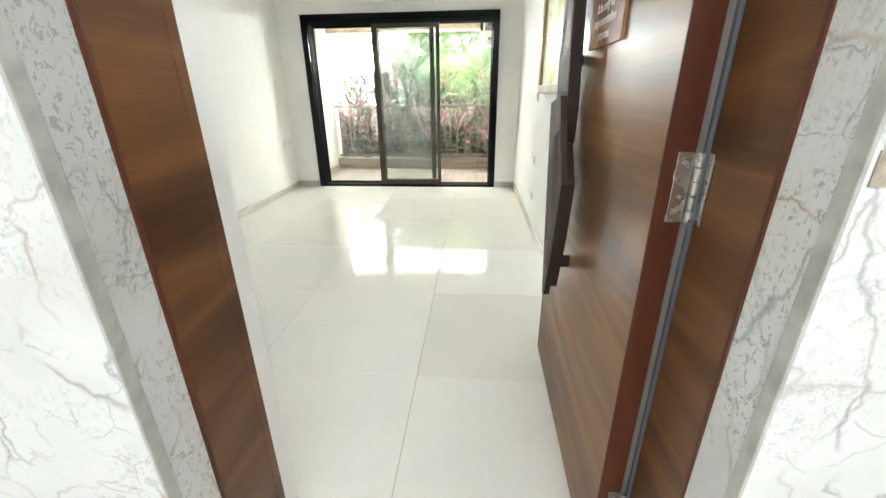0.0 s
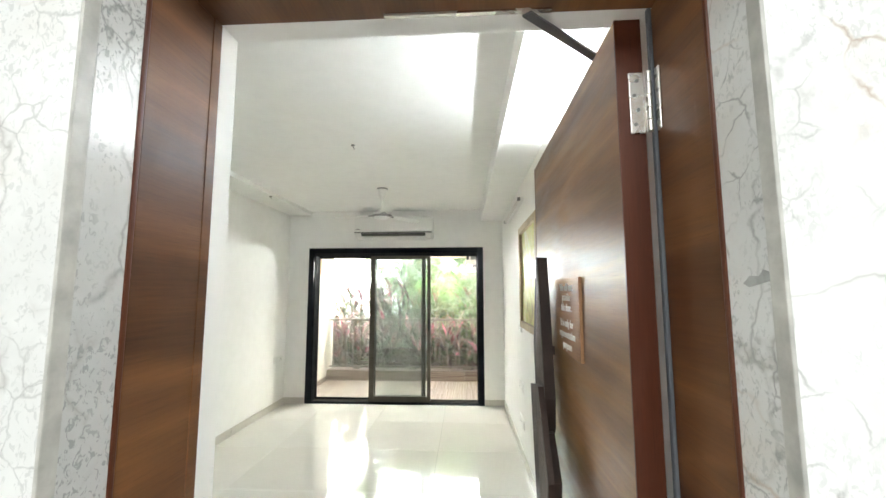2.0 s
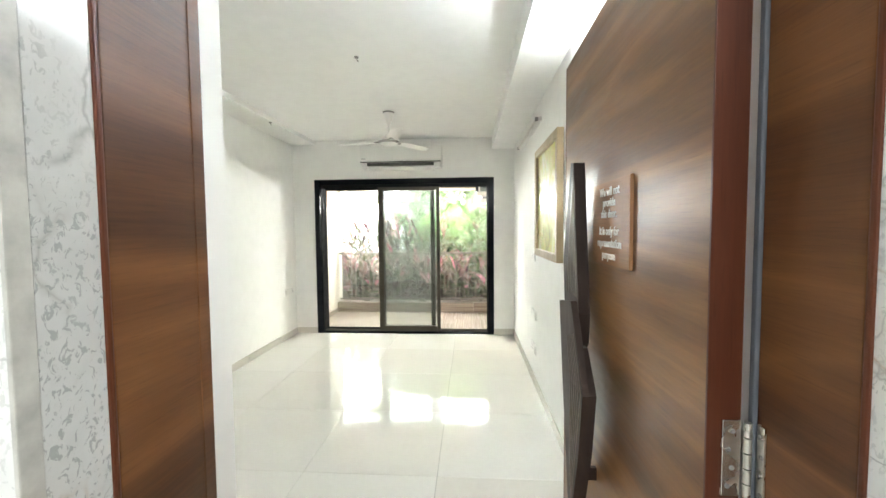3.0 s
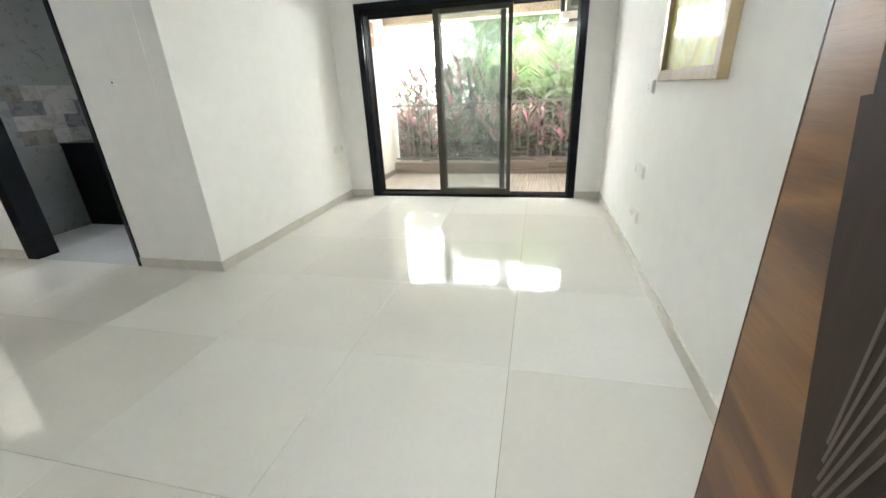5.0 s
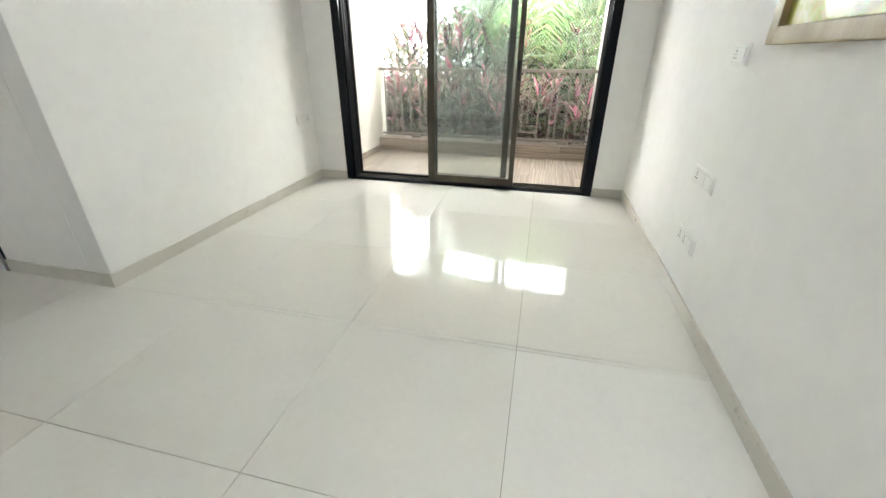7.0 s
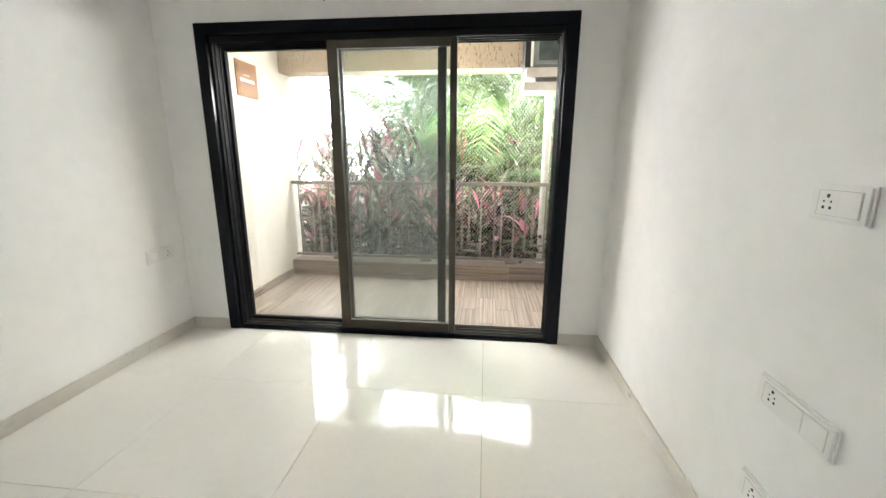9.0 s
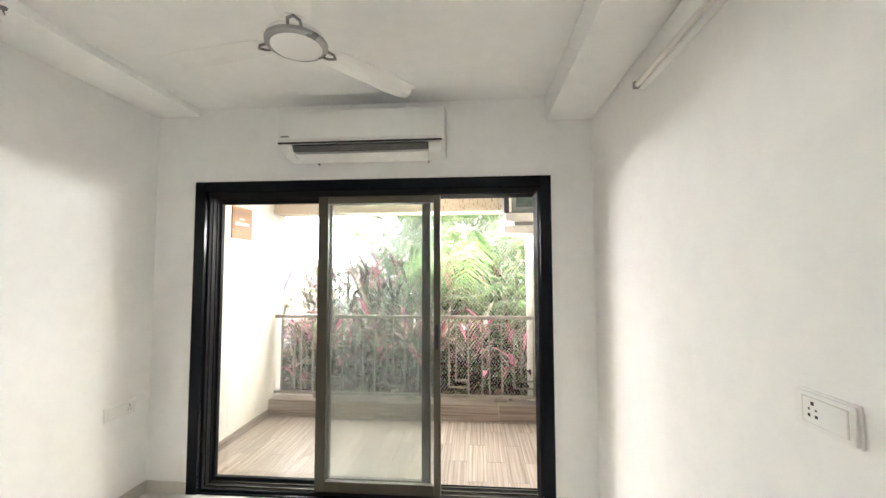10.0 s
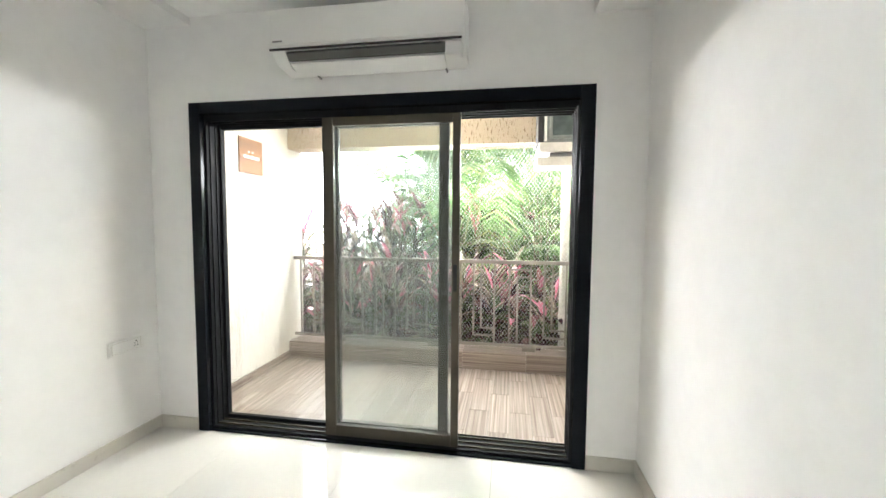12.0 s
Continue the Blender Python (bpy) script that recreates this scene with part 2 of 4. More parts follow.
M_DARK = plain("dark_void", (0.02, 0.02, 0.02), 0.7)
M_GREYP = plain("grey_trim", (0.22, 0.21, 0.20), 0.4)
M_RAIL = plain("rail_paint", (0.23, 0.205, 0.17), 0.45, scale=10)
M_NET = plain("white_net", (0.74, 0.74, 0.71), 0.6)


# ---- building helpers ----
def bm_box(x0, x1, y0, y1, z0, z1, bevel=0.0, bm=None, seg=2):
    bm = bm or bmesh.new()
    r = bmesh.ops.create_cube(bm, size=1.0)
    vs = r["verts"]
    for v in vs:
        v.co = ((x0 + x1) / 2 + v.co.x * (x1 - x0), (y0 + y1) / 2 + v.co.y * (y1 - y0), (z0 + z1) / 2 + v.co.z * (z1 - z0))
    if bevel:
        es = list({e for v in vs for e in v.link_edges})
        bmesh.ops.bevel(bm, geom=es, offset=bevel, segments=seg, profile=0.6, affect="EDGES")
    return bm


def bm_cyl(p, q, r0, r1=None, n=16, bm=None):
    bm = bm or bmesh.new()
    p, q = Vector(p), Vector(q)
    d = q - p
    m = Matrix.Translation((p + q) / 2) @ d.to_track_quat("Z", "Y").to_matrix().to_4x4()
    bmesh.ops.create_cone(bm, cap_ends=True, segments=n, radius1=r0, radius2=r0 if r1 is None else r1, depth=d.length, matrix=m)
    return bm


def bm_lathe(profile, centre, n=32, bm=None):
    """Profile of (radius, height) pairs turned round the vertical."""
    bm = bm or bmesh.new()
    rings = []
    for r, z in profile:
        rings.append([bm.verts.new((centre[0] + r * math.cos(2 * math.pi * i / n), centre[1] + r * math.sin(2 * math.pi * i / n), centre[2] + z)) for i in range(n)])
    for a, b in zip(rings, rings[1:]):
        for i in range(n):
            bm.faces.new((a[i], a[(i + 1) % n], b[(i + 1) % n], b[i]))
    bm.faces.new(rings[-1])
    bm.faces.new(rings[0][::-1])
    return bm


def bm_prism(points, axis, a, b, bm=None):
    """A polygon given in the two other axes, drawn out along an axis from a to b."""
    bm = bm or bmesh.new()

    def at(p, h):
        c = list(p)
        c.insert(axis, h)
        return c
    lo, hi = [bm.verts.new(at(p, a)) for p in points], [bm.verts.new(at(p, b)) for p in points]
    bm.faces.new(lo)
    bm.faces.new(hi[::-1])
    n = len(points)
    for i in range(n):
        bm.faces.new((lo[i], hi[i], hi[(i + 1) % n], lo[(i + 1) % n]))
    return bm


def to_mesh(name, bm, material, smooth=None):
    bmesh.ops.recalc_face_normals(bm, faces=bm.faces)
    me = bpy.data.meshes.new(name)
    bm.to_mesh(me)
    bm.free()
    if material:
        me.materials.append(material)
    if smooth:
        me.shade_smooth()
        me.set_sharp_from_angle(angle=radians(smooth))
    return me


def thing(name, at, label, category, group=""):
    ob = new(name)
    ob.empty_display_size = 0.05
    ob.location = at
    return tagged(ob, label, category, group)


def part(name, bm, material, parent, label="", smooth=None):
    """Links a bmesh, built in world places, as one mesh under a thing or a part."""
    ob = new(name, to_mesh(name, bm, material, smooth))
    ob.parent = parent
    if parent.type == "EMPTY":
        ob.matrix_parent_inverse = Matrix.Translation(parent.location).inverted()
    return tagged(ob, label)


def structure(name, bm, material, label="", category=""):
    ob = new(name, to_mesh(name, bm, material))
    return tagged(ob, label, category, "", "structure")


def text_mesh(body, size, m, depth=0.001):
    cu = bpy.data.curves.new("lettering", "FONT")
    cu.body, cu.size, cu.align_x, cu.align_y, cu.extrude = body, size, "CENTER", "CENTER", depth
    cu.offset = size * 0.02
    ob = bpy.data.objects.new("lettering", cu)
    scene.collection.objects.link(ob)
    me = bpy.data.meshes.new_from_object(ob.evaluated_get(bpy.context.evaluated_depsgraph_get()))
    bpy.data.objects.remove(ob)
    me.transform(m)
    return me


# ---- plan ----
XR, XL = 0.70, -2.315          # hall side walls
YE, YF = 1.04, 5.68            # entrance wall and balcony wall, inside
YK = 3.345                     # kitchen wall, hall side
XD = -3.37                     # dining side wall
ZC = 2.65                      # ceiling
DX0, DX1, DZ = -0.275, 0.62, 2.091   # entrance opening, before its shift
EX = -0.063                    # shift of the whole entrance along its wall
EX0, EX1 = DX0 + EX, DX1 + EX
T = 0.15

# ---- large structure ----
structure("wall_east", bm_box(XR, XR + T, YE, YF + 0.22, 0, 2.8), M_WALL, "white painted plaster wall", "wall")
wb = bm_box(XL - T, -1.985, YF, YF + 0.22, 0, 2.8)
bm_box(0.395, XR, YF, YF + 0.22, 0, 2.8, bm=wb)
bm_box(-1.985, 0.395, YF, YF + 0.22, 2.09, 2.8, bm=wb)
structure("wall_north", wb, M_WALL, "white painted wall round the balcony opening", "wall")
structure("wall_west", bm_box(XL - T, XL, YK, YF, 0, 2.8, 0.006), M_WALL, "white painted plaster wall", "wall")
wb = bm_box(-3.12, XL - T, YK, YK + T, 0, 2.8)
bm_box(-5.35, -4.30, YK, YK + T, 0, 2.8, bm=wb)
bm_box(-4.30, -3.12, YK, YK + T, 2.1, 2.8, bm=wb)
structure("wall_kitchen", wb, M_WALL, "white painted wall with the kitchen opening", "wall")
structure("wall_dining", bm_box(XD - T, XD, YE, 2.30, 0, 2.8, 0.004), M_WALL, "white painted plaster wall", "wall")
structure("wall_passage", bm_box(-5.35, XD - T, 2.15, 2.30, 0, 2.8), M_WALL, "white painted plaster wall", "wall")
wb = bm_box(-5.35, -5.20, 2.30, YK, 2.1, 2.8)
structure("wall_passage_end", wb, M_WALL, "white painted wall with a bedroom doorway", "wall")
wb = bm_box(XD, EX0, 0.982, YE, 0, 2.8)
bm_box(EX1, XR + T, 0.99, YE, 0, 2.8, bm=wb)
bm_box(EX0, EX1, 0.982, YE, DZ + 0.004, 2.8, bm=wb)
structure("wall_south", wb, M_WALL, "white painted entrance wall", "wall")
wb = bm_box(-6.0, EX0 - 0.03, 0.72, 0.98, 0, 2.8)
bm_box(EX1 + 0.03, 2.2, 0.74, 0.98, 0, 2.8, bm=wb)
bm_box(EX0 - 0.03, EX1 + 0.03, 0.74, 0.98, DZ + 0.05, 2.8, bm=wb)
structure("wall_core", wb, M_WALL, "masonry core of the entrance wall", "wall")

cb = bm_box(-8.6, XR + 0.5, 0.98, YF + 0.22, ZC, 2.85)
structure("ceiling", cb, M_CEIL, "white painted flat ceiling", "ceiling")
structure("beam_east", bm_box(0.408, XR, YE, YF, 2.492, ZC - 0.001, 0.004), M_CEIL, "white painted ceiling beam along the wall", "beam")
structure("beam_west", bm_box(XL, -2.0, YK, YF, 2.598, ZC - 0.001, 0.004), M_CEIL, "white painted ceiling beam along the wall", "beam")

# lobby outside the entrance
structure("lobby_floor", bm_box(-1.9, 2.2, -1.9, 0.79, -0.12, -0.006), M_MARBLE, "polished marble lobby floor", "floor")
structure("lobby_ceiling", bm_box(-1.9, 2.2, -1.9, 0.98, 2.62, 2.8), M_CEIL, "white lobby ceiling", "ceiling")
structure("lobby_wall_west", bm_box(-1.95, -1.8, -1.9, 0.7, 0, 2.62), M_WALL, "pale lobby wall", "wall")
structure("lobby_wall_east", bm_box(2.0, 2.15, -1.9, 0.7, 0, 2.62), M_WALL, "pale lobby wall", "wall")
structure("lobby_wall_south", bm_box(-1.95, 2.15, -2.0, -1.85, 0, 2.62), M_WALL, "pale lobby wall", "wall")

# bedroom beyond the passage, closed box with a bright floor
structure("bedroom_wall_west", bm_box(-8.5, -7.85, -0.2, 5.2, 0, 2.8), M_WALL, "white bedroom wall", "wall")
structure("bedroom_wall_north", bm_box(-8.35, -5.35, 4.6, 4.75, 0, 2.8), M_WALL, "white bedroom wall", "wall")
structure("bedroom_wall_south", bm_box(-8.35, -5.35, 0.6, 0.75, 0, 2.8), M_WALL, "white bedroom wall", "wall")
structure("bedroom_wall_east", bm_box(-5.35, -5.21, 0.75, 2.15, 0, 2.8), M_WALL, "white bedroom wall", "wall")
structure("bedroom_wall_corner", bm_box(-5.35, -5.21, YK + T, 4.6, 0, 2.8), M_WALL, "white bedroom wall", "wall")

# kitchen
structure("kitchen_wall_west", bm_box(-5.0, -4.85, YK + T, 6.2, 0, 2.8), M_KWALL, "painted kitchen wall", "wall")
wb = bm_box(-5.0, -3.92, 6.2, 6.35, 0, 2.8)
bm_box(-3.35, XL - T, 6.2, 6.35, 0, 2.8, bm=wb)
bm_box(-3.92, -3.35, 6.2, 6.35, 0, 1.2, bm=wb)
bm_box(-3.92, -3.35, 6.2, 6.35, 2.05, 2.8, bm=wb)
structure("kitchen_wall_north", wb, M_WALL, "painted kitchen wall", "wall")
structure("kitchen_wall_east", bm_box(XL - T - 0.1, XL - T - 0.001, YF, 6.2, 0, 2.8), M_WALL, "painted kitchen wall", "wall")
structure("kitchen_ceiling", bm_box(-5.0, XL - T, YF + 0.22, 6.35, ZC, 2.8), M_CEIL, "kitchen ceiling", "ceiling")

# slab under the tiles
structure("floor", bm_box(-8.5, XR, 0.79, YF + 0.22, -0.2, -0.006), M_GROUT, "large glossy cream vitrified floor tiles", "floor")


def skirting(name, x0, x1, y0, y1):
    return structure(name, bm_box(x0, x1, y0, y1, 0, 0.08, 0.002), M_SKIRT, "beige tile skirting", "skirting")


skirting("baseboard_east", XR - 0.012, XR, YE, YF)
skirting("baseboard_north_1", XL + 0.012, -2.022, YF - 0.012, YF)
skirting("baseboard_north_2", 0.432, XR - 0.012, YF - 0.012, YF)
skirting("baseboard_west", XL, XL + 0.012, YK - 0.012, YF)
skirting("baseboard_kitchen_1", -3.09, XL, YK - 0.012, YK)
skirting("baseboard_kitchen_2", -5.2, -4.34, YK - 0.012, YK)
skirting("baseboard_dining", XD, XD + 0.012, YE, 2.30)
skirting("baseboard_passage", -5.2, XD + 0.012, 2.30, 2.312)
skirting("baseboard_bedroom", -7.85, -7.838, 0.76, 4.59)
skirting("baseboard_south", XD + 0.012, EX0 - 0.01, YE, YE + 0.012)

# black granite frame of the kitchen opening
kf = tagged(new("door_1", to_mesh("door_1", bm_box(-4.34, -4.22, YK - 0.012, YK + T + 0.012, 0, 2.14, 0.003), M_GRANITE)), "black granite frame of the kitchen opening", "door frame", "", "structure")
part("jamb", bm_box(-3.125, -3.09, YK - 0.012, YK + T + 0.012, 0, 2.14, 0.003), M_GRANITE, kf)
part("lintel", bm_box(-4.22, -3.125, YK - 0.012, YK + T + 0.012, 2.06, 2.14, 0.003), M_GRANITE, kf)
bf = tagged(new("door_2", to_mesh("door_2", bm_box(-5.23, -5.185, 3.318, 3.3445, 0, 2.1, 0.003), M_GRANITE)), "slim black granite bedroom door frame", "door frame", "", "structure")
part("jamb", bm_box(-5.23, -5.185, 2.312, 2.34, 0, 2.1, 0.003), M_GRANITE, bf)
part("lintel", bm_box(-5.23, -5.185, 2.34, 3.318, 2.05, 2.1, 0.003), M_GRANITE, bf)
bd = thing("bedroom_door", (-5.38, 2.37, 0), "half-open dark red-brown wooden bedroom door", "door")
part("leaf", bm_prism([(-5.375, 2.355), (-5.41, 2.375), (-5.905, 3.345), (-5.87, 3.325)], 2, 0.01, 2.04), M_LIP, bd)

# marble lining round the entrance, outside
wm = thing("marble_surround", (0.2, 0.7, 0), "white veined marble cladding round the entrance door", "wall cladding")
part("slab", bm_box(-1.8, DX0 - 0.0015, 0.69, 0.713, 0, 2.62, 0.002), M_MARBLE, wm)
part("slab", bm_box(DX1 + 0.0015, 2.0, 0.705, 0.728, 0, 2.62, 0.002), M_MARBLE, wm)
part("slab", bm_box(DX0, DX1, 0.70, 0.74, 2.13, 2.62, 0.002), M_MARBLE, wm)
part("reveal", bm_box(DX0 - 0.03, DX0, 0.7136, 0.789, 0, 2.13, 0.001), M_REVEAL_SHADED, wm)
part("reveal", bm_box(DX1, DX1 + 0.03, 0.7286, 0.807, 0, 2.13, 0.001), M_REVEAL_SHADED, wm)
part("reveal", bm_box(DX0, DX1, 0.70, 0.789, 2.091, 2.13, 0.002), M_MARBLE, wm)
part("edge_strip", bm_box(DX0 - 0.004, DX0 + 0.0015, 0.6885, 0.7130, 0, 2.12, 0.002), M_EDGE, wm, "grey-beige cut stone edge")
part("edge_strip", bm_box(DX1 - 0.0015, DX1 + 0.004, 0.7035, 0.7280, 0, 2.12, 0.002), M_EDGE, wm, "grey-beige cut stone edge")

# wooden door frame
ef = thing("entrance_door_frame", (0.2, 0.88, 0), "dark brown veneered wooden entrance door frame", "door frame")
part("jamb", bm_box(DX0 - 0.03, DX0, 0.800, 0.982, 0, DZ, 0.002), M_JAMB, ef)
part("stop", bm_box(DX0 - 0.001, DX0 + 0.002, 0.955, 0.981, 0, DZ, 0.001), M_JAMB, ef, "raised door stop along the frame")
part("edging", bm_box(DX0 - 0.03, DX0 + 0.003, 0.789, 0.7985, 0, DZ, 0.003), M_LIP, ef, "red-brown wooden edging")
part("jamb", bm_box(DX1, DX1 + 0.05, 0.818, 0.99, 0, DZ, 0.002), M_JAMB, ef)
part("edging", bm_box(DX1 - 0.003, DX1 + 0.05, 0.807, 0.8165, 0, DZ, 0.003), M_LIP, ef, "red-brown wooden edging")
part("head", bm_box(DX0 - 0.03, DX1 + 0.05, 0.789, 0.980, DZ + 0.001, DZ + 0.05, 0.002), M_JAMB, ef)
part("seal", bm_box(DX1 - 0.009, DX1 - 0.001, 0.975, 0.987, 0, DZ, 0.003), M_RUBBER, ef, "grey rubber door seal")
part("closer_track", bm_box(0.08, 0.42, 0.962, 0.972, DZ - 0.006, DZ, 0.001), M_STEEL, ef, "aluminium door closer slide track")

# balcony opening: granite surround and sliding panels
sw = thing("window_1", (-0.8, 5.78, 0), "bronze aluminium sliding balcony door in a black granite surround, one bay open", "sliding door")
tagged(sw, kind="structure")
GX0, GX1, GZ = -2.02, 0.43, 2.125
part("surround", bm_box(GX0, GX0 + 0.075, YF - 0.015, YF + 0.21, 0, GZ, 0.003), M_GRANITE, sw, "black granite jamb")
part("surround", bm_box(GX1 - 0.075, GX1, YF - 0.015, YF + 0.21, 0, GZ, 0.003), M_GRANITE, sw, "black granite jamb")
part("surround", bm_box(GX0 + 0.075, GX1 - 0.075, YF - 0.015, YF + 0.21, GZ - 0.07, GZ, 0.003), M_GRANITE, sw, "black granite head")
part("threshold", bm_box(GX0 + 0.075, GX1 - 0.075, YF - 0.003, YF + 0.225, -0.05, 0.012, 0.002), M_GRANITE, sw)
OX0, OX1, OZ0, OZ1 = GX0 + 0.075, GX1 - 0.075, 0.012, GZ - 0.07
for i, y in enumerate((5.735, 5.785, 5.835)):
    part("track_rail", bm_box(OX0 + 0.019, OX1 - 0.019, y - 0.003, y + 0.003, OZ0, OZ0 + 0.022), M_BRONZE, sw)
for z0, z1 in ((OZ0, OZ0 + 0.012), (OZ1 - 0.03, OZ1)):
    part("outer_frame", bm_box(OX0, OX1, 5.705, 5.865, z0, z1, 0.002), M_DARKALU, sw)
for y in (5.705, 5.757, 5.807, 5.858):
    part("head_lip", bm_box(OX0 + 0.019, OX1 - 0.019, y, y + 0.007, OZ1 - 0.040, OZ1 - 0.0302), M_DARKALU, sw)
for x0 in (OX0, OX1 - 0.012):
    fb = bm_box(x0, x0 + 0.012, 5.705, 5.865, OZ0 + 0.012, OZ1 - 0.03, 0.002)
    for y in (5.735, 5.785, 5.835):
        bm_box(x0 - 0.004, x0 + 0.018, y - 0.004, y + 0.004, OZ0 + 0.012, OZ1 - 0.03, bm=fb)
    part("outer_frame", fb, M_DARKALU, sw)


def panel(x0, x1, y, metal, glass, stile=0.055, label="", right=None, low=0.07, high=0.075):
    """One sliding panel: two stiles, two rails and a pane."""
    z0, z1 = OZ0 + 0.014, OZ1 - 0.014
    right = right or stile
    root = part("panel", bm_box(x0, x0 + stile, y - 0.018, y + 0.018, z0, z1, 0.004), metal, sw, label)
    part("stile", bm_box(x1 - right, x1, y - 0.018, y + 0.018, z0, z1, 0.004), metal, root)
    part("rail", bm_box(x0 + stile, x1 - right, y - 0.016, y + 0.016, z0, z0 + low, 0.003), metal, root)
    part("rail", bm_box(x0 + stile, x1 - right, y - 0.016, y + 0.016, z1 - high, z1, 0.003), metal, root)
    ob = part("pane", bm_box(x0 + stile - 0.004, x1 - right + 0.004, y - 0.003, y + 0.003, z0 + low - 0.004, z1 - high + 0.004), glass, root)
    ob.visible_shadow = False
    return root


panel(-1.926, -1.125, 5.835, M_DARKALU, M_GLASS, 0.008, "fixed panel in dark aluminium", 0.04, 0.022, 0.05)
p_mid = panel(-1.15, -0.30, 5.735, M_BRONZE, M_DUSTY, 0.07, "bronze sliding panel with dusty glass", 0.045)
panel(-1.13, -0.372, 5.785, M_BRONZE, M_GLASS, 0.06, "bronze sliding panel slid behind another")
part("latch", bm_box(-0.335, -0.312, 5.708, 5.718, 0.98, 1.14, 0.003), M_DARK, p_mid, "black recessed pull latch")


# ---- balcony ----
def plaster_mat(name, scar, low, high, depth):
    """Trowelled outdoor plaster with upright dragged scars."""
    m, nt, b = mat_new(name)
    v = coords(nt, (1, 1, 0.2))
    scars = noise_tex(nt, v, 75, 3, 0.6, 0.4)
    h = ramp(nt, scars, [(0.34, grey(0)), (0.44, grey(1))])
    c = mixc(nt, h, scar, ramp(nt, noise_tex(nt, v, 3, 4), [(0.3, low), (0.7, high)]))
    nt.links.new(c, b.inputs["Base Color"])
    b.inputs["Roughness"].default_value = 0.85
    bump(nt, b, h, 0.6, depth)
    return m


def plank_mat():
    """Wood-look tile: fine streaks along its length, tint by tile."""
    m, nt, b = mat_new("wood_look_tile")
    v = coords(nt, (1, 0.012, 1))
    oi = node(nt, "ObjectInfo")
    off = node(nt, "VectorMath", {0: v, 1: node(nt, "CombineXYZ", {"X": oi.outputs["Random"], "Y": oi.outputs["Random"]}).outputs[0]}, operation="ADD").outputs[0]
    fine = noise_tex(nt, off, 70, 3, 0.6)
    c = ramp(nt, fine, [(0.30, (0.155, 0.112, 0.085)), (0.5, (0.29, 0.235, 0.195)), (0.68, (0.42, 0.36, 0.31))])
    c = mixc(nt, 1.0, c, ramp(nt, oi.outputs["Random"], [(0, grey(0.78)), (1, grey(1.05))]), "MULTIPLY")
    nt.links.new(c, b.inputs["Base Color"])
    b.inputs["Roughness"].default_value = 0.42
    bump(nt, b, fine, 0.15, 0.001)
    return m


M_PLASTER = plaster_mat("bark_plaster", (0.56, 0.51, 0.44), (0.68, 0.64, 0.57), (0.75, 0.71, 0.65), 0.006)
M_TAN = plaster_mat("tan_bark_plaster", (0.20, 0.135, 0.08), (0.47, 0.385, 0.29), (0.55, 0.46, 0.36), 0.010)
M_PLANK = plank_mat()
BX0, BX1, BY0, BY1 = -2.235, 0.64, 5.905, 7.13
balcony_floor = structure("balcony_floor", bm_box(BX0 - 0.16, BX1 + 0.16, BY0, BY1, -0.2, -0.019), M_GROUT, "brown wood-look tiled balcony floor", "floor")
structure("balcony_wall_west", bm_box(BX0 - 0.16, BX0, BY0, 7.42, -0.2, 2.9), M_PLASTER, "off-white scarred plaster balcony wall", "wall")
structure("balcony_wall_east", bm_box(BX1, BX1 + 0.16, BY0, 7.42, -0.2, 2.9), M_PLASTER, "off-white scarred plaster balcony wall", "wall")
structure("balcony_ceiling", bm_box(BX0 - 0.16, BX1 + 0.16, BY0, 7.42, 2.62, 2.9), M_CEIL, "white balcony ceiling", "ceiling")
structure("balcony_beam", bm_box(BX0, BX1, 7.16, 7.42, 2.12, 2.619, 0.005), M_TAN, "tan scarred plaster balcony beam", "beam")
kerb = structure("balcony_kerb", bm_box(BX0, BX1, BY1 + 0.008, 7.38, -0.5, 0.15), M_EDGE, "low balcony kerb faced with wood-look tiles", "kerb")
skirt_b = structure("baseboard_balcony", bm_box(BX0, BX0 + 0.006, BY0, BY1, -0.018, 0.062), M_GROUT, "wood-look tile skirting on the balcony wall", "skirting")
tagged(lamp("balcony_light", "POINT", pose(-0.775, 6.44, 2.55), 1.0, (1.0, 0.86, 0.66)))
bl = thing("ceiling_light", (-0.775, 6.44, 2.62), "small round white balcony ceiling light", "ceiling light")
part("housing", bm_lathe([(0.055, 0.0), (0.06, -0.015), (0.05, -0.03)], (-0.775, 6.44, 2.62), 20), M_WHITE, bl)
part("diffuser", bm_lathe([(0.042, -0.0305), (0.03, -0.036), (0.005, -0.038)], (-0.775, 6.44, 2.62), 20), glow_mat("warm_led", (1.0, 0.78, 0.5), 30), bl)

# railing with a fretwork pattern
RY, RZ0, RZ1 = 7.25, 0.192, 1.032
rl = thing("railing", (-0.8, RY, 0.1585), "taupe painted metal railing with fretwork bars on the balcony kerb", "railing")


def bar(name, x0, x1, z0, z1, w=0.016, d=0.016):
    part(name, bm_box(x0, x1, RY - d / 2, RY + d / 2, z0, z1, 0.002, seg=1), M_RAIL, rl)


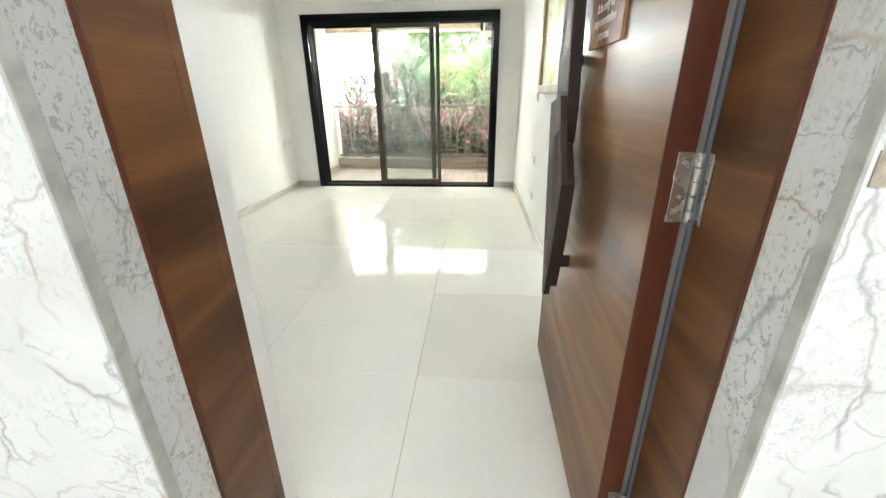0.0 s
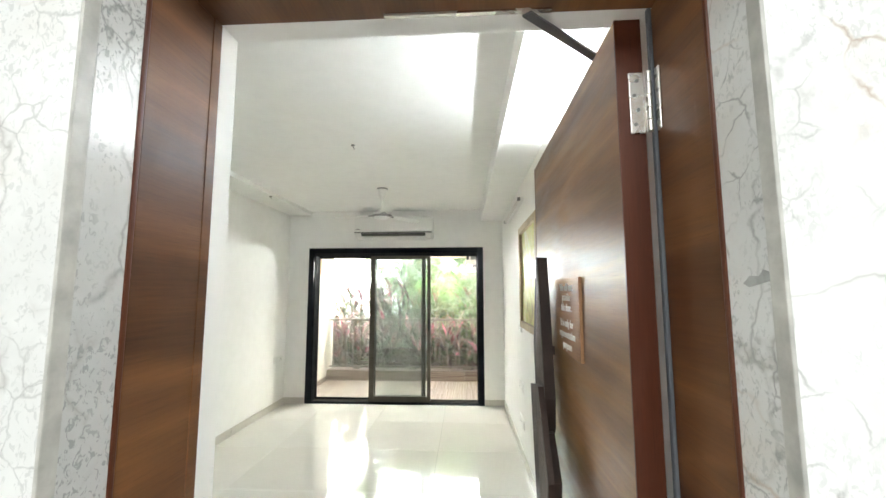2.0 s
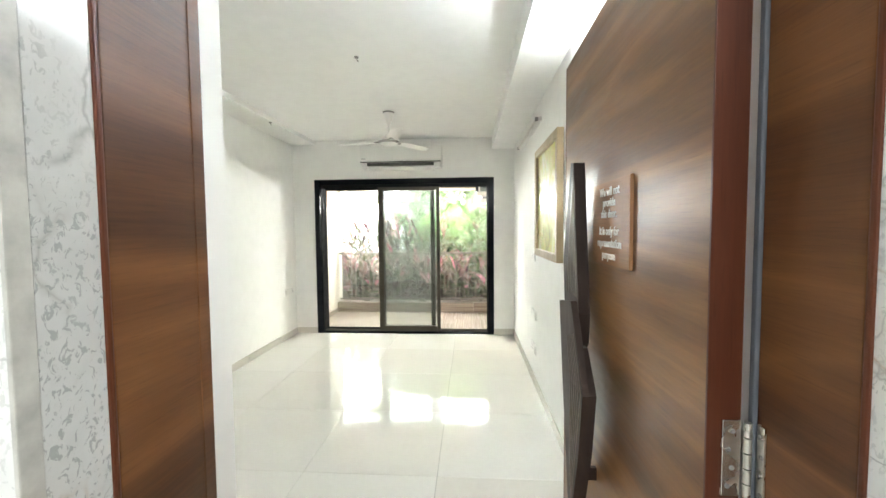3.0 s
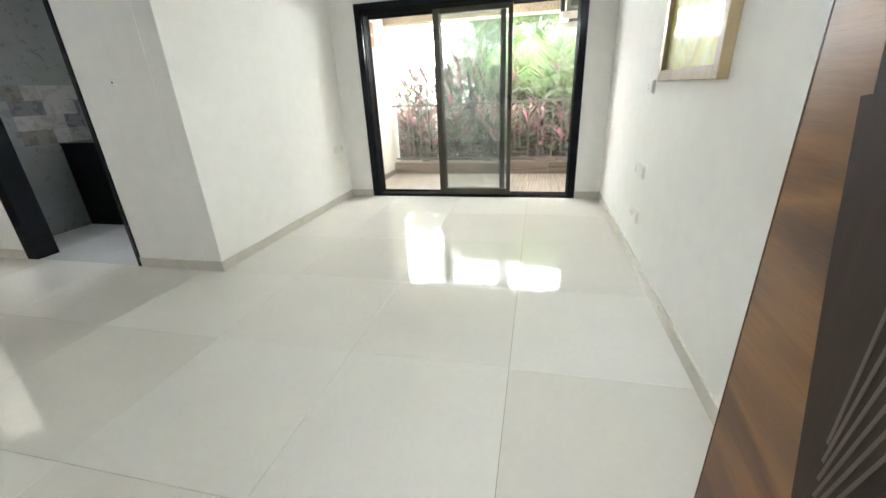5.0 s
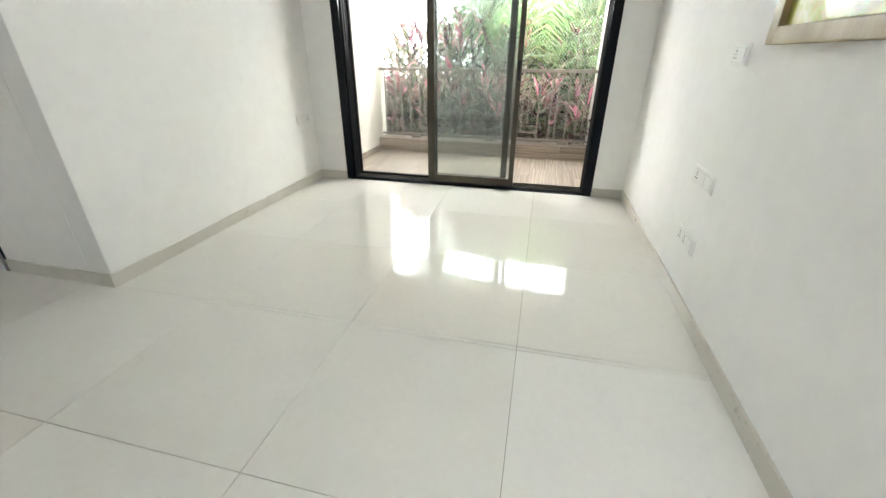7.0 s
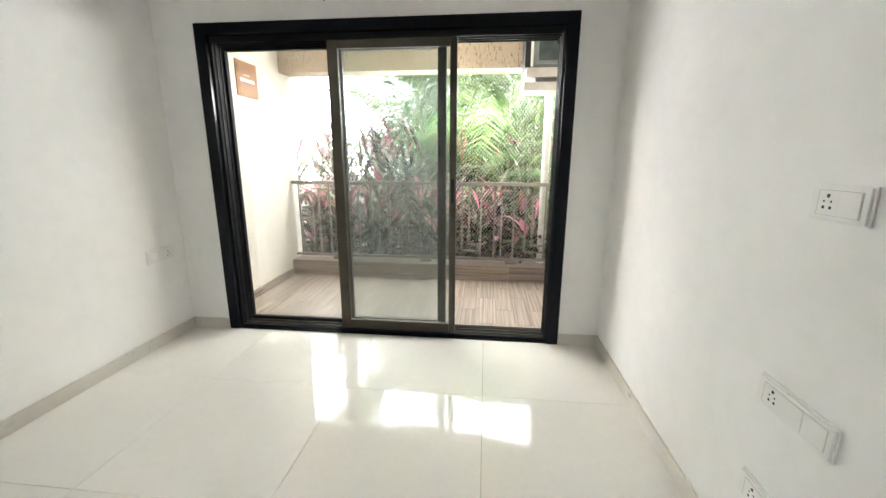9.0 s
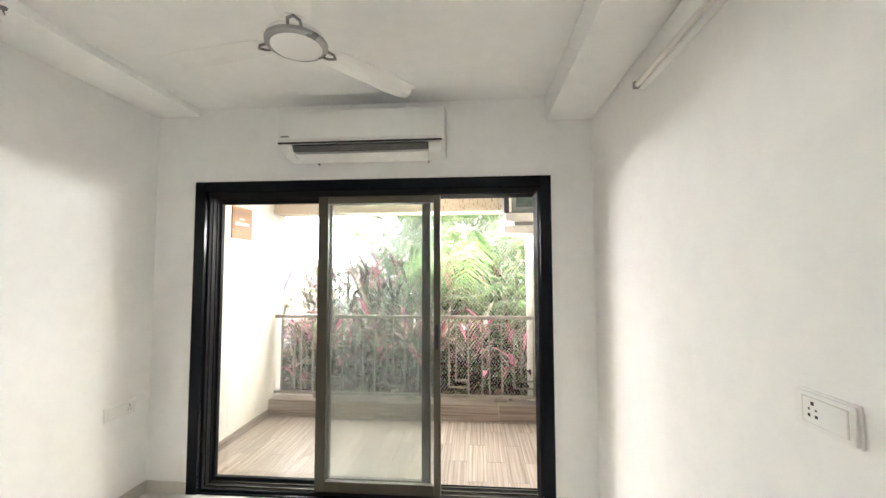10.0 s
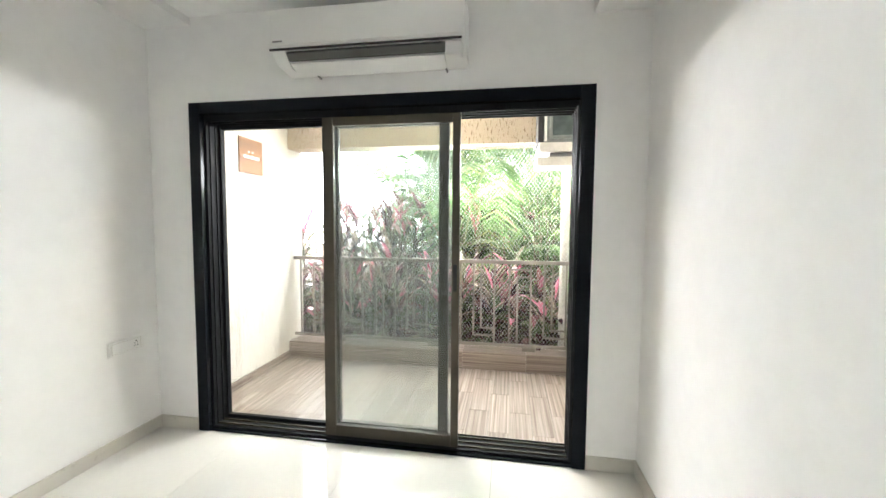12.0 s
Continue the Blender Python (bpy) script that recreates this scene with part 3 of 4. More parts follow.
bar("top_rail", BX0 + 0.004, BX1 - 0.03, RZ1 - 0.035, RZ1, d=0.045)
bar("bottom_rail", BX0 + 0.004, BX1 - 0.03, RZ0, RZ0 + 0.028, d=0.03)
P0, PER, HW = -2.013, 0.672, 0.008
for k in range(-1, 5):
    x = P0 + k * PER
    for f, za, zb in ((0.0, RZ0 + 0.028, 0.935), (0.11, RZ0 + 0.028, 0.865), (0.30, RZ0 + 0.028, RZ1 - 0.035), (0.485, 0.301, RZ1 - 0.035), (0.595, 0.374, RZ1 - 0.035), (0.785, RZ0 + 0.028, RZ1 - 0.035)):
        xx = x + f * PER
        if BX0 + 0.03 < xx < BX1 - 0.06:
            bar("baluster", xx - HW, xx + HW, za, zb)
    for f0, f1, z in ((0.0, 0.30, 0.935), (0.11, 0.30, 0.865), (0.485, 0.785, 0.285), (0.595, 0.785, 0.358)):
        xa, xb = max(BX0 + 0.01, x + f0 * PER - HW), min(BX1 - 0.06, x + f1 * PER - HW)
        if xb - xa > 0.06:
            bar("fret_bar", xa, xb, z, z + 0.016)
for x in (BX0 + 0.5, BX0 + 1.5, BX1 - 0.45):
    part("foot", bm_box(x - 0.06, x + 0.06, RY - 0.03, RY + 0.03, 0.159, RZ0 + 0.002, 0.003), M_RAIL, rl)

# safety net of knotted cord behind the railing
nb = bmesh.new()
NX0, NX1, NZ0, NZ1, NY, PITCH, CORD = BX0 + 0.005, BX1 - 0.005, 0.17, 2.12, 7.285, 0.034, 0.0008
slope = 1.4
for s in (1, -1):
    start = NX0 - (NZ1 - NZ0) / slope if s > 0 else NX0
    end = NX1 if s > 0 else NX1 + (NZ1 - NZ0) / slope
    for i in range(int((end - start) / PITCH) + 1):
        x = start + i * PITCH
        pts = []
        for zz in (NZ0, NZ1):
            xx = x + s * (zz - NZ0) / slope
            cx = min(max(xx, NX0), NX1)
            pts.append((cx, NZ0 + (cx - x) * s * slope))
        (xa, za), (xb, zb) = pts
        if abs(xb - xa) < 0.02:
            continue
        y = NY + s * CORD
        ring = []
        for (px, pz) in ((xa, za), (xb, zb)):
            ring.append([nb.verts.new((px + dx * CORD, y + dy * CORD, pz)) for dx, dy in ((1.3, 0), (0, 1), (-1.3, 0), (0, -1))])
        for j in range(4):
            nb.faces.new((ring[0][j], ring[0][(j + 1) % 4], ring[1][(j + 1) % 4], ring[1][j]))
net = new("safety_net", to_mesh("safety_net", nb, M_NET))
tagged(net, "white diamond-mesh bird net over the balcony opening", "net", "", "stuff")

# white drain pipe
M_PIPE = plain("aged_pipe", (0.56, 0.53, 0.47), 0.5, var=0.2, scale=12)
pp = thing("drain_pipe", (0.515, 7.34, 0.1585), "off-white plastic drain pipe beside the railing", "pipe")
part("pipe", bm_cyl((0.515, 7.34, 0.1585), (0.515, 7.34, 2.12), 0.040, n=20), M_PIPE, pp, smooth=40)
for z in (0.45, 1.35):
    part("collar", bm_cyl((0.515, 7.34, z), (0.515, 7.34, z + 0.06), 0.046, n=20), M_PIPE, pp, smooth=40)

# outdoor unit of the air conditioner on a shelf
M_ODU = plain("weathered_metal", (0.20, 0.215, 0.20), 0.5, 0.1, var=0.35, scale=9)
od = thing("outdoor_unit", (0.42, 6.9, 1.80), "grey outdoor air conditioner unit on a beige wall shelf", "air conditioner")
ob = part("casing", bm_box(0.25, 0.632, 6.72, 7.05, 2.035, 2.56, 0.012), M_ODU, od)
part("grille_frame", bm_box(0.315, 0.625, 6.708, 6.7195, 2.085, 2.53, 0.004), plain("teal_grey_metal", (0.055, 0.075, 0.070), 0.5, var=0.4, scale=14), ob, "dark grey-green recessed panel")
for x0, x1, z0, z1 in ((0.285, 0.3145, 2.06, 2.555), (0.3145, 0.628, 2.06, 2.0845), (0.3145, 0.628, 2.5305, 2.555)):
    part("frame_bar", bm_box(x0, x1, 6.700, 6.7195, z0, z1, 0.003), M_ODU, ob, "weathered grey casing frame")
part("side_trim", bm_box(0.2515, 0.272, 6.706, 6.7195, 2.04, 2.555, 0.003), M_OFFWHITE, ob, "pale corner strip")
part("valve_cover", bm_box(0.50, 0.60, 6.66, 6.7045, 2.12, 2.22, 0.012), M_DARK, ob, "black valve cover")
part("fan_guard", bm_lathe([(0.075, 0.0), (0.08, 0.01), (0.02, 0.03)], (0, 0, 0), 24), M_DARK, ob, "black fan guard")
ob.children[-1].data.transform(Matrix.Translation((0.44, 6.7075, 2.30)) @ Matrix.Rotation(radians(90), 4, "X"))
for z0, z1 in ((2.16, 2.33), (2.22, 2.42)):
    pts = [Vector((0.58, 6.65, z0)), Vector((0.50, 6.64, z0 + 0.01)), Vector((0.46, 6.63, z0 + 0.06)), Vector((0.49, 6.62, z0 + 0.12)), Vector((0.635, 6.61, z1))]
    pb = bmesh.new()
    for a, b in zip(pts, pts[1:]):
        bm_cyl(a, b, 0.021, n=10, bm=pb)
    part("refrigerant_pipe", pb, M_DARK, od, "black insulated pipe", 50)
part("side_panel", bm_box(0.205, 0.2495, 6.735, 7.04, 2.04, 2.55, 0.003), M_DARK, od, "dark side panel")
part("shelf", bm_box(0.215, 0.636, 6.70, 7.08, 1.955, 2.03, 0.004), M_PIPE, od, "beige support shelf")
part("bracket", bm_box(0.195, 0.636, 6.69, 6.99, 1.845, 1.915, 0.006), M_PIPE, od, "beige bracket")
part("bracket", bm_box(0.30, 0.636, 6.74, 6.96, 1.9155, 1.9545, 0.004), M_GREYP, od, "dark bracket web")


# ---- small boards with writing ----
def walnut(name):
    return veneer_mat(name, (0.11, 0.048, 0.018), (0.23, 0.105, 0.042), (0.38, 0.19, 0.08), 1, 0.5)


M_BOARD = walnut("sign_wood")
M_INK = plain("white_ink", (0.85, 0.83, 0.78), 0.5, bstr=0)
M_RIM = plain("sign_rim", (0.36, 0.19, 0.09), 0.5)

# ---- entrance door ----
LX0, LX1, LY0, LY1 = 0.55, 0.60, 0.987, 1.99
door = thing("entrance_door", (0.575, LY0, 0), "open entrance door in brown horizontal-grain wood veneer", "door")
leaf = part("leaf", bm_box(LX0, LX1, LY0 + 0.006, LY1 - 0.006, 0.01, 2.075, 0.001), M_VENEER, door)
part("lipping", bm_box(LX0 - 0.001, LX1 + 0.001, LY0, LY0 + 0.0055, 0.01, 2.075, 0.001), M_LIP, door, "red-brown solid wood edge")
part("lipping", bm_box(LX0 - 0.001, LX1 + 0.001, LY1 - 0.0055, LY1, 0.01, 2.075, 0.001), M_LIP, door, "red-brown solid wood edge")


def hinge(z):
    h = part("hinge", bm_box(0.571, 0.599, LY0 - 0.0045, LY0 - 0.0005, z, z + 0.125, 0.001), M_STEEL, door, "steel butt hinge")
    part("plate", bm_box(DX1 - 0.0045, DX1 - 0.0005, 0.957, 0.972, z, z + 0.125, 0.001), M_STEEL, h)
    for i in range(5):
        part("knuckle", bm_cyl((0.606, 0.978, z + i * 0.025 + 0.001), (0.606, 0.978, z + i * 0.025 + 0.0235), 0.006, n=12), M_STEEL, h, "", 40)
    for i in range(4):
        zz = z + 0.017 + i * 0.03
        part("screw", bm_cyl((0.580 + 0.006 * (i % 2), LY0 - 0.0045, zz), (0.580 + 0.006 * (i % 2), LY0 - 0.006, zz), 0.0038, n=10), M_GREYP, h)
        part("screw", bm_cyl((DX1 - 0.0045, 0.961 + 0.005 * (i % 2), zz), (DX1 - 0.006, 0.961 + 0.005 * (i % 2), zz), 0.0038, n=10), M_GREYP, h)


for z in (0.18, 1.005, 1.833):
    hinge(z)

# zigzag pull, two overlapping carved boards
ptop = [(1.61, 1.64), (1.645, 1.645), (1.742, 1.33), (1.72, 1.18), (1.62, 1.0), (1.545, 1.09), (1.535, 1.18)]
plow = [(1.555, 1.215), (1.712, 1.19), (1.662, 0.95), (1.565, 0.55), (1.53, 0.56), (1.455, 0.78), (1.415, 0.977), (1.50, 1.13)]
pull = part("pull_handle", bm_prism(ptop, 0, 0.488, 0.522), M_HANDLE, door, "dark carved zigzag wooden pull handle")
part("lower_board", bm_prism(plow, 0, 0.469, 0.4875), M_HANDLE, pull)
part("backing", bm_prism([(1.62, 0.99), (1.64, 0.90), (1.56, 0.58), (1.535, 0.59), (1.47, 0.78), (1.432, 0.972), (1.52, 1.08), (1.545, 1.08)], 0, 0.488, 0.512), M_HANDLE, pull)
part("standoff", bm_box(0.5225, LX0 - 0.0005, 1.66, 1.675, 1.30, 1.33, 0.002), M_HANDLE, pull)
part("standoff", bm_box(0.5125, LX0 - 0.0005, 1.545, 1.56, 0.66, 0.70, 0.002), M_HANDLE, pull)
n = Vector((0.0026, 0))
for i in range(6):
    f = i / 6
    a, b2 = Vector((1.622 + 0.016 * f, 1.615 - 0.018 * i)), Vector((1.56 + 0.15 * f, 1.225))
    part("groove", bm_prism([a - n, a + n, b2 + n, b2 - n], 0, 0.4865, 0.4879), M_GROOVE, pull)
for i in range(6):
    d = 0.016 * i
    a, b2, c2 = Vector((1.515 + d, 1.125 - 0.006 * i)), Vector((1.430 + d * 1.5, 0.975)), Vector((1.533 + 0.25 * d, 0.585 + 0.03 * i))
    part("groove", bm_prism([a - n, a + n, b2 + n, c2 + n, c2 - n, b2 - n], 0, 0.4675, 0.4689), M_GROOVE, pull)

# notice on the door
ns = thing("door_notice", (LX0, 1.44, 1.335), "small wooden notice board with white lettering on the door", "sign")
nboard = part("board", bm_box(LX0 - 0.008, LX0 - 0.0005, 1.297, 1.585, 1.335, 1.562, 0.001), M_BOARD, ns)
part("rim", bm_box(LX0 - 0.0085, LX0 - 0.0005, 1.2950, 1.2965, 1.335, 1.562), M_RIM, ns, "lit red-brown edge")
ROT = Matrix.Rotation(radians(-90), 4, "Z") @ Matrix.Rotation(radians(90), 4, "X")
for i, (line, z) in enumerate((("We will not", 1.534), ("provide", 1.505), ("this door.", 1.474), ("It is only for", 1.427), ("representation", 1.394), ("purpose", 1.361))):
    me = text_mesh(line, 0.0315, Matrix.Translation((LX0 - 0.009, 1.441, z)) @ ROT, 0.0006)
    me.materials.append(M_INK)
    tx = new("lettering", me)
    tx.parent = ns
    tx.matrix_parent_inverse = Matrix.Translation(ns.location).inverted()

# marks on the marble
tp = thing("tape_patch", (0.64, 0.7045, 1.14), "small square of yellowed tape on the marble wall", "tape")
part("tape", bm_box(0.629, 0.650, 0.7025, 0.7045, 1.134, 1.171, 0.0005), plain("old_tape", (0.44, 0.38, 0.30), 0.5, var=0.4, scale=60), tp)
part("repair_patch", bm_prism([(0.712, 1.532), (0.73, 1.537), (0.765, 1.530), (0.775, 1.535), (0.762, 1.545), (0.745, 1.544), (0.738, 1.552), (0.718, 1.545)], 0, DX1 - 0.0012, DX1 - 0.0002), plain("stone_filler", (0.36, 0.36, 0.35), 0.5, var=0.3, scale=40), wm, "dark grey filler in the stone")

# door closer arm
ca = thing("door_closer_arm", (0.46, 1.05, 2.08), "dark grey flat metal door closer arm", "door closer")
part("arm", bm_prism([(0.362, 0.968), (0.378, 0.955), (0.566, 1.118), (0.552, 1.133)], 2, 2.0755, 2.080), M_ARM, ca)
part("pivot", bm_cyl((0.37, 0.964, 2.0803), (0.37, 0.964, 2.0855), 0.010, n=14), M_STEEL, ca)
part("pivot", bm_cyl((0.558, 1.124, 2.0803), (0.558, 1.124, 2.0875), 0.009, n=14), M_STEEL, ca)

# the whole entrance moves along its wall; the leaf stands a little short of square
for t in (wm, ef, tp, ca):
    t.location.x += EX
hinge_line = Vector((0.606, 0.978, 0))
swing = Matrix.Translation(hinge_line + Vector((EX, 0, 0))) @ Matrix.Rotation(radians(-0.7), 4, "Z") @ Matrix.Translation(-hinge_line)
for t in (door, ns):
    t.matrix_basis = swing @ Matrix.Translation(t.location)

# ---- air conditioner ----
ac = thing("air_conditioner", (-0.785, 5.57, 2.2), "white split air conditioner on the wall above the sliding door", "air conditioner")
AX0, AX1 = -1.32, -0.253
acb = bm_prism([(5.679, 2.24), (5.679, 2.537), (5.50, 2.537), (5.462, 2.52), (5.455, 2.335), (5.47, 2.312), (5.53, 2.258)], 0, AX0, AX1)
bmesh.ops.bevel(acb, geom=list(acb.edges), offset=0.006, segments=2, affect="EDGES")
M_OUTLET = plain("outlet_grey", (0.10, 0.098, 0.09), 0.5)
part("outlet_slot", bm_box(AX0 + 0.10, AX1 - 0.115, 5.462, 5.4705, 2.296, 2.3035), M_DARK, ac, "black air slot under the front panel")
acbody = part("body", acb, M_WHITE, ac, "", 35)
part("trim", bm_box(AX0 + 0.005, AX1 - 0.012, 5.445, 5.4545, 2.307, 2.317, 0.002), M_DARK, acbody, "dark lower edge of the front panel")
part("air_outlet", bm_prism([(5.464, 2.303), (5.497, 2.268), (5.52, 2.272), (5.50, 2.306)], 0, AX0 + 0.09, AX1 - 0.10), M_OUTLET, acbody, "dark air outlet")
part("vane", bm_prism([(5.500, 2.252), (5.508, 2.262), (5.60, 2.228), (5.595, 2.218)], 0, AX0 + 0.10, AX1 - 0.11), M_WHITE, acbody, "open white swing vane")
part("display_box", bm_box(AX1 - 0.098, AX1 - 0.012, 5.455, 5.52, 2.232, 2.299, 0.008), M_WHITE, acbody)
part("end_cheek", bm_prism([(5.46, 2.300), (5.65, 2.300), (5.65, 2.236), (5.53, 2.240)], 0, AX0 + 0.055, AX0 + 0.088), M_WHITE, acbody)
part("maker_mark", bm_box(AX0 + 0.02, AX0 + 0.075, 5.4525, 5.4545, 2.352, 2.360), M_GREYP, acbody, "small grey maker's mark")
for x in (AX0 + 0.19, AX1 - 0.12):
    part("mounting_screw", bm_cyl((x, 5.64, 2.236), (x, 5.679, 2.232), 0.006, n=10), M_GREYP, ac)

# ---- ceiling fan ----
FX, FY, FZ = -0.725, 4.445, 2.335
fan = thing("ceiling_fan", (FX, FY, ZC), "white three-blade ceiling fan with grey trim", "ceiling fan")
part("canopy", bm_lathe([(0.012, -0.125), (0.024, -0.11), (0.05, -0.03), (0.055, -0.0125)], (FX, FY, ZC - 0.001), 24), M_WHITE, fan, "", 50)
part("ceiling_cap", bm_lathe([(0.058, -0.012), (0.06, 0.0)], (FX, FY, ZC - 0.0005), 24), M_GREYP, fan, "dark ceiling cap", 50)
part("down_rod", bm_cyl((FX, FY, ZC - 0.12), (FX, FY, FZ + 0.06), 0.011, n=12), M_WHITE, fan, "", 50)
motor = part("motor", bm_lathe([(0.02, -0.028), (0.06, -0.024), (0.088, -0.010), (0.105, 0.005), (0.10, 0.035), (0.06, 0.055), (0.028, 0.085)], (FX, FY, FZ), 36), M_WHITE, fan, "", 40)
part("trim_ring", bm_lathe([(0.100, -0.006), (0.112, 0.0), (0.113, 0.012), (0.104, 0.016)], (FX, FY, FZ), 36), plain("fan_trim", (0.36, 0.35, 0.34), 0.35, 0.5), motor, "grey trim ring", 40)
for a in (51, 171, 291):
    bb = bmesh.new()
    m = Matrix.Translation((FX, FY, FZ + 0.02)) @ Matrix.Rotation(radians(a), 4, "Z") @ Matrix.Rotation(radians(-4), 4, "X")
    top, bot = [], []
    for r, w in ((0.13, 0.045), (0.18, 0.058), (0.30, 0.064), (0.46, 0.066), (0.54, 0.064), (0.555, 0.05)):
        row_t, row_b = [], []
        for s in (-1, -0.35, 0.35, 1):
            z = 0.006 * (1 - abs(s)) - 0.004 * abs(s) - 0.02 * (r - 0.13)
            row_t.append(bb.verts.new(m @ Vector((r + (0.02 if s > 0 else 0) * (r > 0.55), s * w, z + 0.0015))))
            row_b.append(bb.verts.new(m @ Vector((r + (0.02 if s > 0 else 0) * (r > 0.55), s * w, z - 0.0015))))
        top.append(row_t), bot.append(row_b)
    for i in range(5):
        for j in range(3):
            bb.faces.new((top[i][j], top[i + 1][j], top[i + 1][j + 1], top[i][j + 1]))
            bb.faces.new((bot[i][j], bot[i][j + 1], bot[i + 1][j + 1], bot[i + 1][j]))
        for j in (0, 3):
            bb.faces.new((top[i][j], bot[i][j], bot[i + 1][j], top[i + 1][j]))
    for i in (0, 5):
        for j in range(3):
            bb.faces.new((top[i][j], top[i][j + 1], bot[i][j + 1], bot[i][j]))
    bl = part("blade", bb, M_WHITE, fan)
    tb = bmesh.new()
    for p, q in (((0.112, -0.022), (0.142, -0.020)), ((0.142, -0.020), (0.162, 0.0)), ((0.162, 0.0), (0.142, 0.020)), ((0.142, 0.020), (0.112, 0.022))):
        bm_cyl(m @ Vector((*p, -0.006)), m @ Vector((*q, -0.006)), 0.0055, n=8, bm=tb)
    part("blade_clip", tb, M_GREYP, bl, "grey curved blade clip")
    part("blade_iron", bm_prism([(0.085, -0.022), (0.16, -0.03), (0.16, 0.03), (0.085, 0.022)], 2, -0.004, 0.002), M_WHITE, bl)
    bl.children[-1].data.transform(m)


# ---- tube lights ----
def batten(y0, y1, z, lit, label):
    t = thing("tube_light", (XR, (y0 + y1) / 2, z), label, "tube light", "tube lights on the wall")
    part("batten", bm_box(XR - 0.028, XR - 0.0005, y0, y1, z - 0.018, z + 0.018, 0.004), M_WHITE, t)
    part("tube", bm_cyl((XR - 0.040, y0 + 0.01, z), (XR - 0.040, y1 - 0.01, z), 0.0125, n=14), glow_mat("tube_glow", (0.90, 0.94, 1.0), 8.0) if lit else M_OFFWHITE, t, "glowing white tube" if lit else "unlit tube", 40)
    for y in (y0, y1 - 0.02):
        part("end_cap", bm_box(XR - 0.055, XR - 0.0285, y, y + 0.02, z - 0.015, z + 0.015, 0.003), M_GREYP if not lit else M_WHITE, t)
    return t


batten(3.66, 4.87, 2.33, False, "slim unlit white tube light on the wall under the beam")
batten(1.37, 2.58, 2.255, True, "lit white tube light on the wall behind the open door")


# ---- picture ----
def painting_mat():
    m, nt, b = mat_new("painting")
    v = coords(nt)
    base = ramp(nt, noise_tex(nt, v, 3.0, 5, 0.6, 1.0), [(0.28, (0.30, 0.25, 0.03)), (0.42, (0.52, 0.47, 0.08)), (0.55, (0.62, 0.60, 0.22)), (0.66, (0.70, 0.70, 0.42)), (0.8, (0.46, 0.24, 0.06))])
    dabs = node(nt, "TexVoronoi", {"Vector": v, "Scale": 30.0})
    c = mixc(nt, 0.10, base, dabs.outputs["Color"], "OVERLAY")
    nt.links.new(c, b.inputs["Base Color"])
    b.inputs["Roughness"].default_value = 0.5
    b.inputs["Coat Weight"].default_value = 0.3
    b.inputs["Coat Roughness"].default_value = 0.05
    return m


M_FRAME = veneer_mat("picture_frame", (0.28, 0.20, 0.10), (0.38, 0.29, 0.16), (0.46, 0.36, 0.22), 2, 0.45)
PY0, PY1, PZ0, PZ1 = 2.885, 3.74, 1.213, 2.07
pic = thing("framed_picture", (XR, (PY0 + PY1) / 2, PZ0), "golden abstract picture under glass in a light wooden frame", "picture")
for y0, y1, z0, z1 in ((PY0, PY0 + 0.055, PZ0, PZ1), (PY1 - 0.055, PY1, PZ0, PZ1), (PY0 + 0.055, PY1 - 0.055, PZ0, PZ0 + 0.055), (PY0 + 0.055, PY1 - 0.055, PZ1 - 0.055, PZ1)):
    part("frame_bar", bm_box(XR - 0.045, XR - 0.0005, y0, y1, z0, z1, 0.004), M_FRAME, pic)
part("canvas", bm_box(XR - 0.022, XR - 0.002, PY0 + 0.0545, PY1 - 0.0545, PZ0 + 0.0545, PZ1 - 0.0545), painting_mat(), pic, "golden painting under glass")

# board with a room name and sizes, too small to read
rs = thing("room_sign", (XR, 2.65, 1.757), "brown wooden board with small white writing on the wall", "sign")
part("board", bm_box(XR - 0.008, XR - 0.0005, 2.505, 2.815, 1.757, 2.017, 0.001), M_BOARD, rs)
for y0, y1, z0, z1 in ((2.58, 2.655, 1.895, 1.912), (2.665, 2.74, 1.895, 1.912), (2.59, 2.61, 1.86, 1.878), (2.622, 2.642, 1.86, 1.878), (2.655, 2.675, 1.86, 1.878), (2.69, 2.71, 1.86, 1.878)):
    part("writing_bar", bm_box(XR - 0.009, XR - 0.0082, y0, y1, z0, z1), M_INK, rs)

bs = thing("balcony_sign", (BX0, 6.57, 1.80), "brown wooden board with small white writing on the balcony wall", "sign")
part("board", bm_box(BX0 + 0.0005, BX0 + 0.009, 6.415, 6.73, 1.80, 2.095, 0.001), M_BOARD, bs)
for y0, y1, z0, z1 in ((6.47, 6.545, 1.925, 1.952), (6.555, 6.68, 1.925, 1.952), (6.53, 6.55, 1.975, 1.99), (6.58, 6.60, 1.975, 1.99)):
    part("writing_bar", bm_box(BX0 + 0.0092, BX0 + 0.010, y0, y1, z0, z1), M_INK, bs)


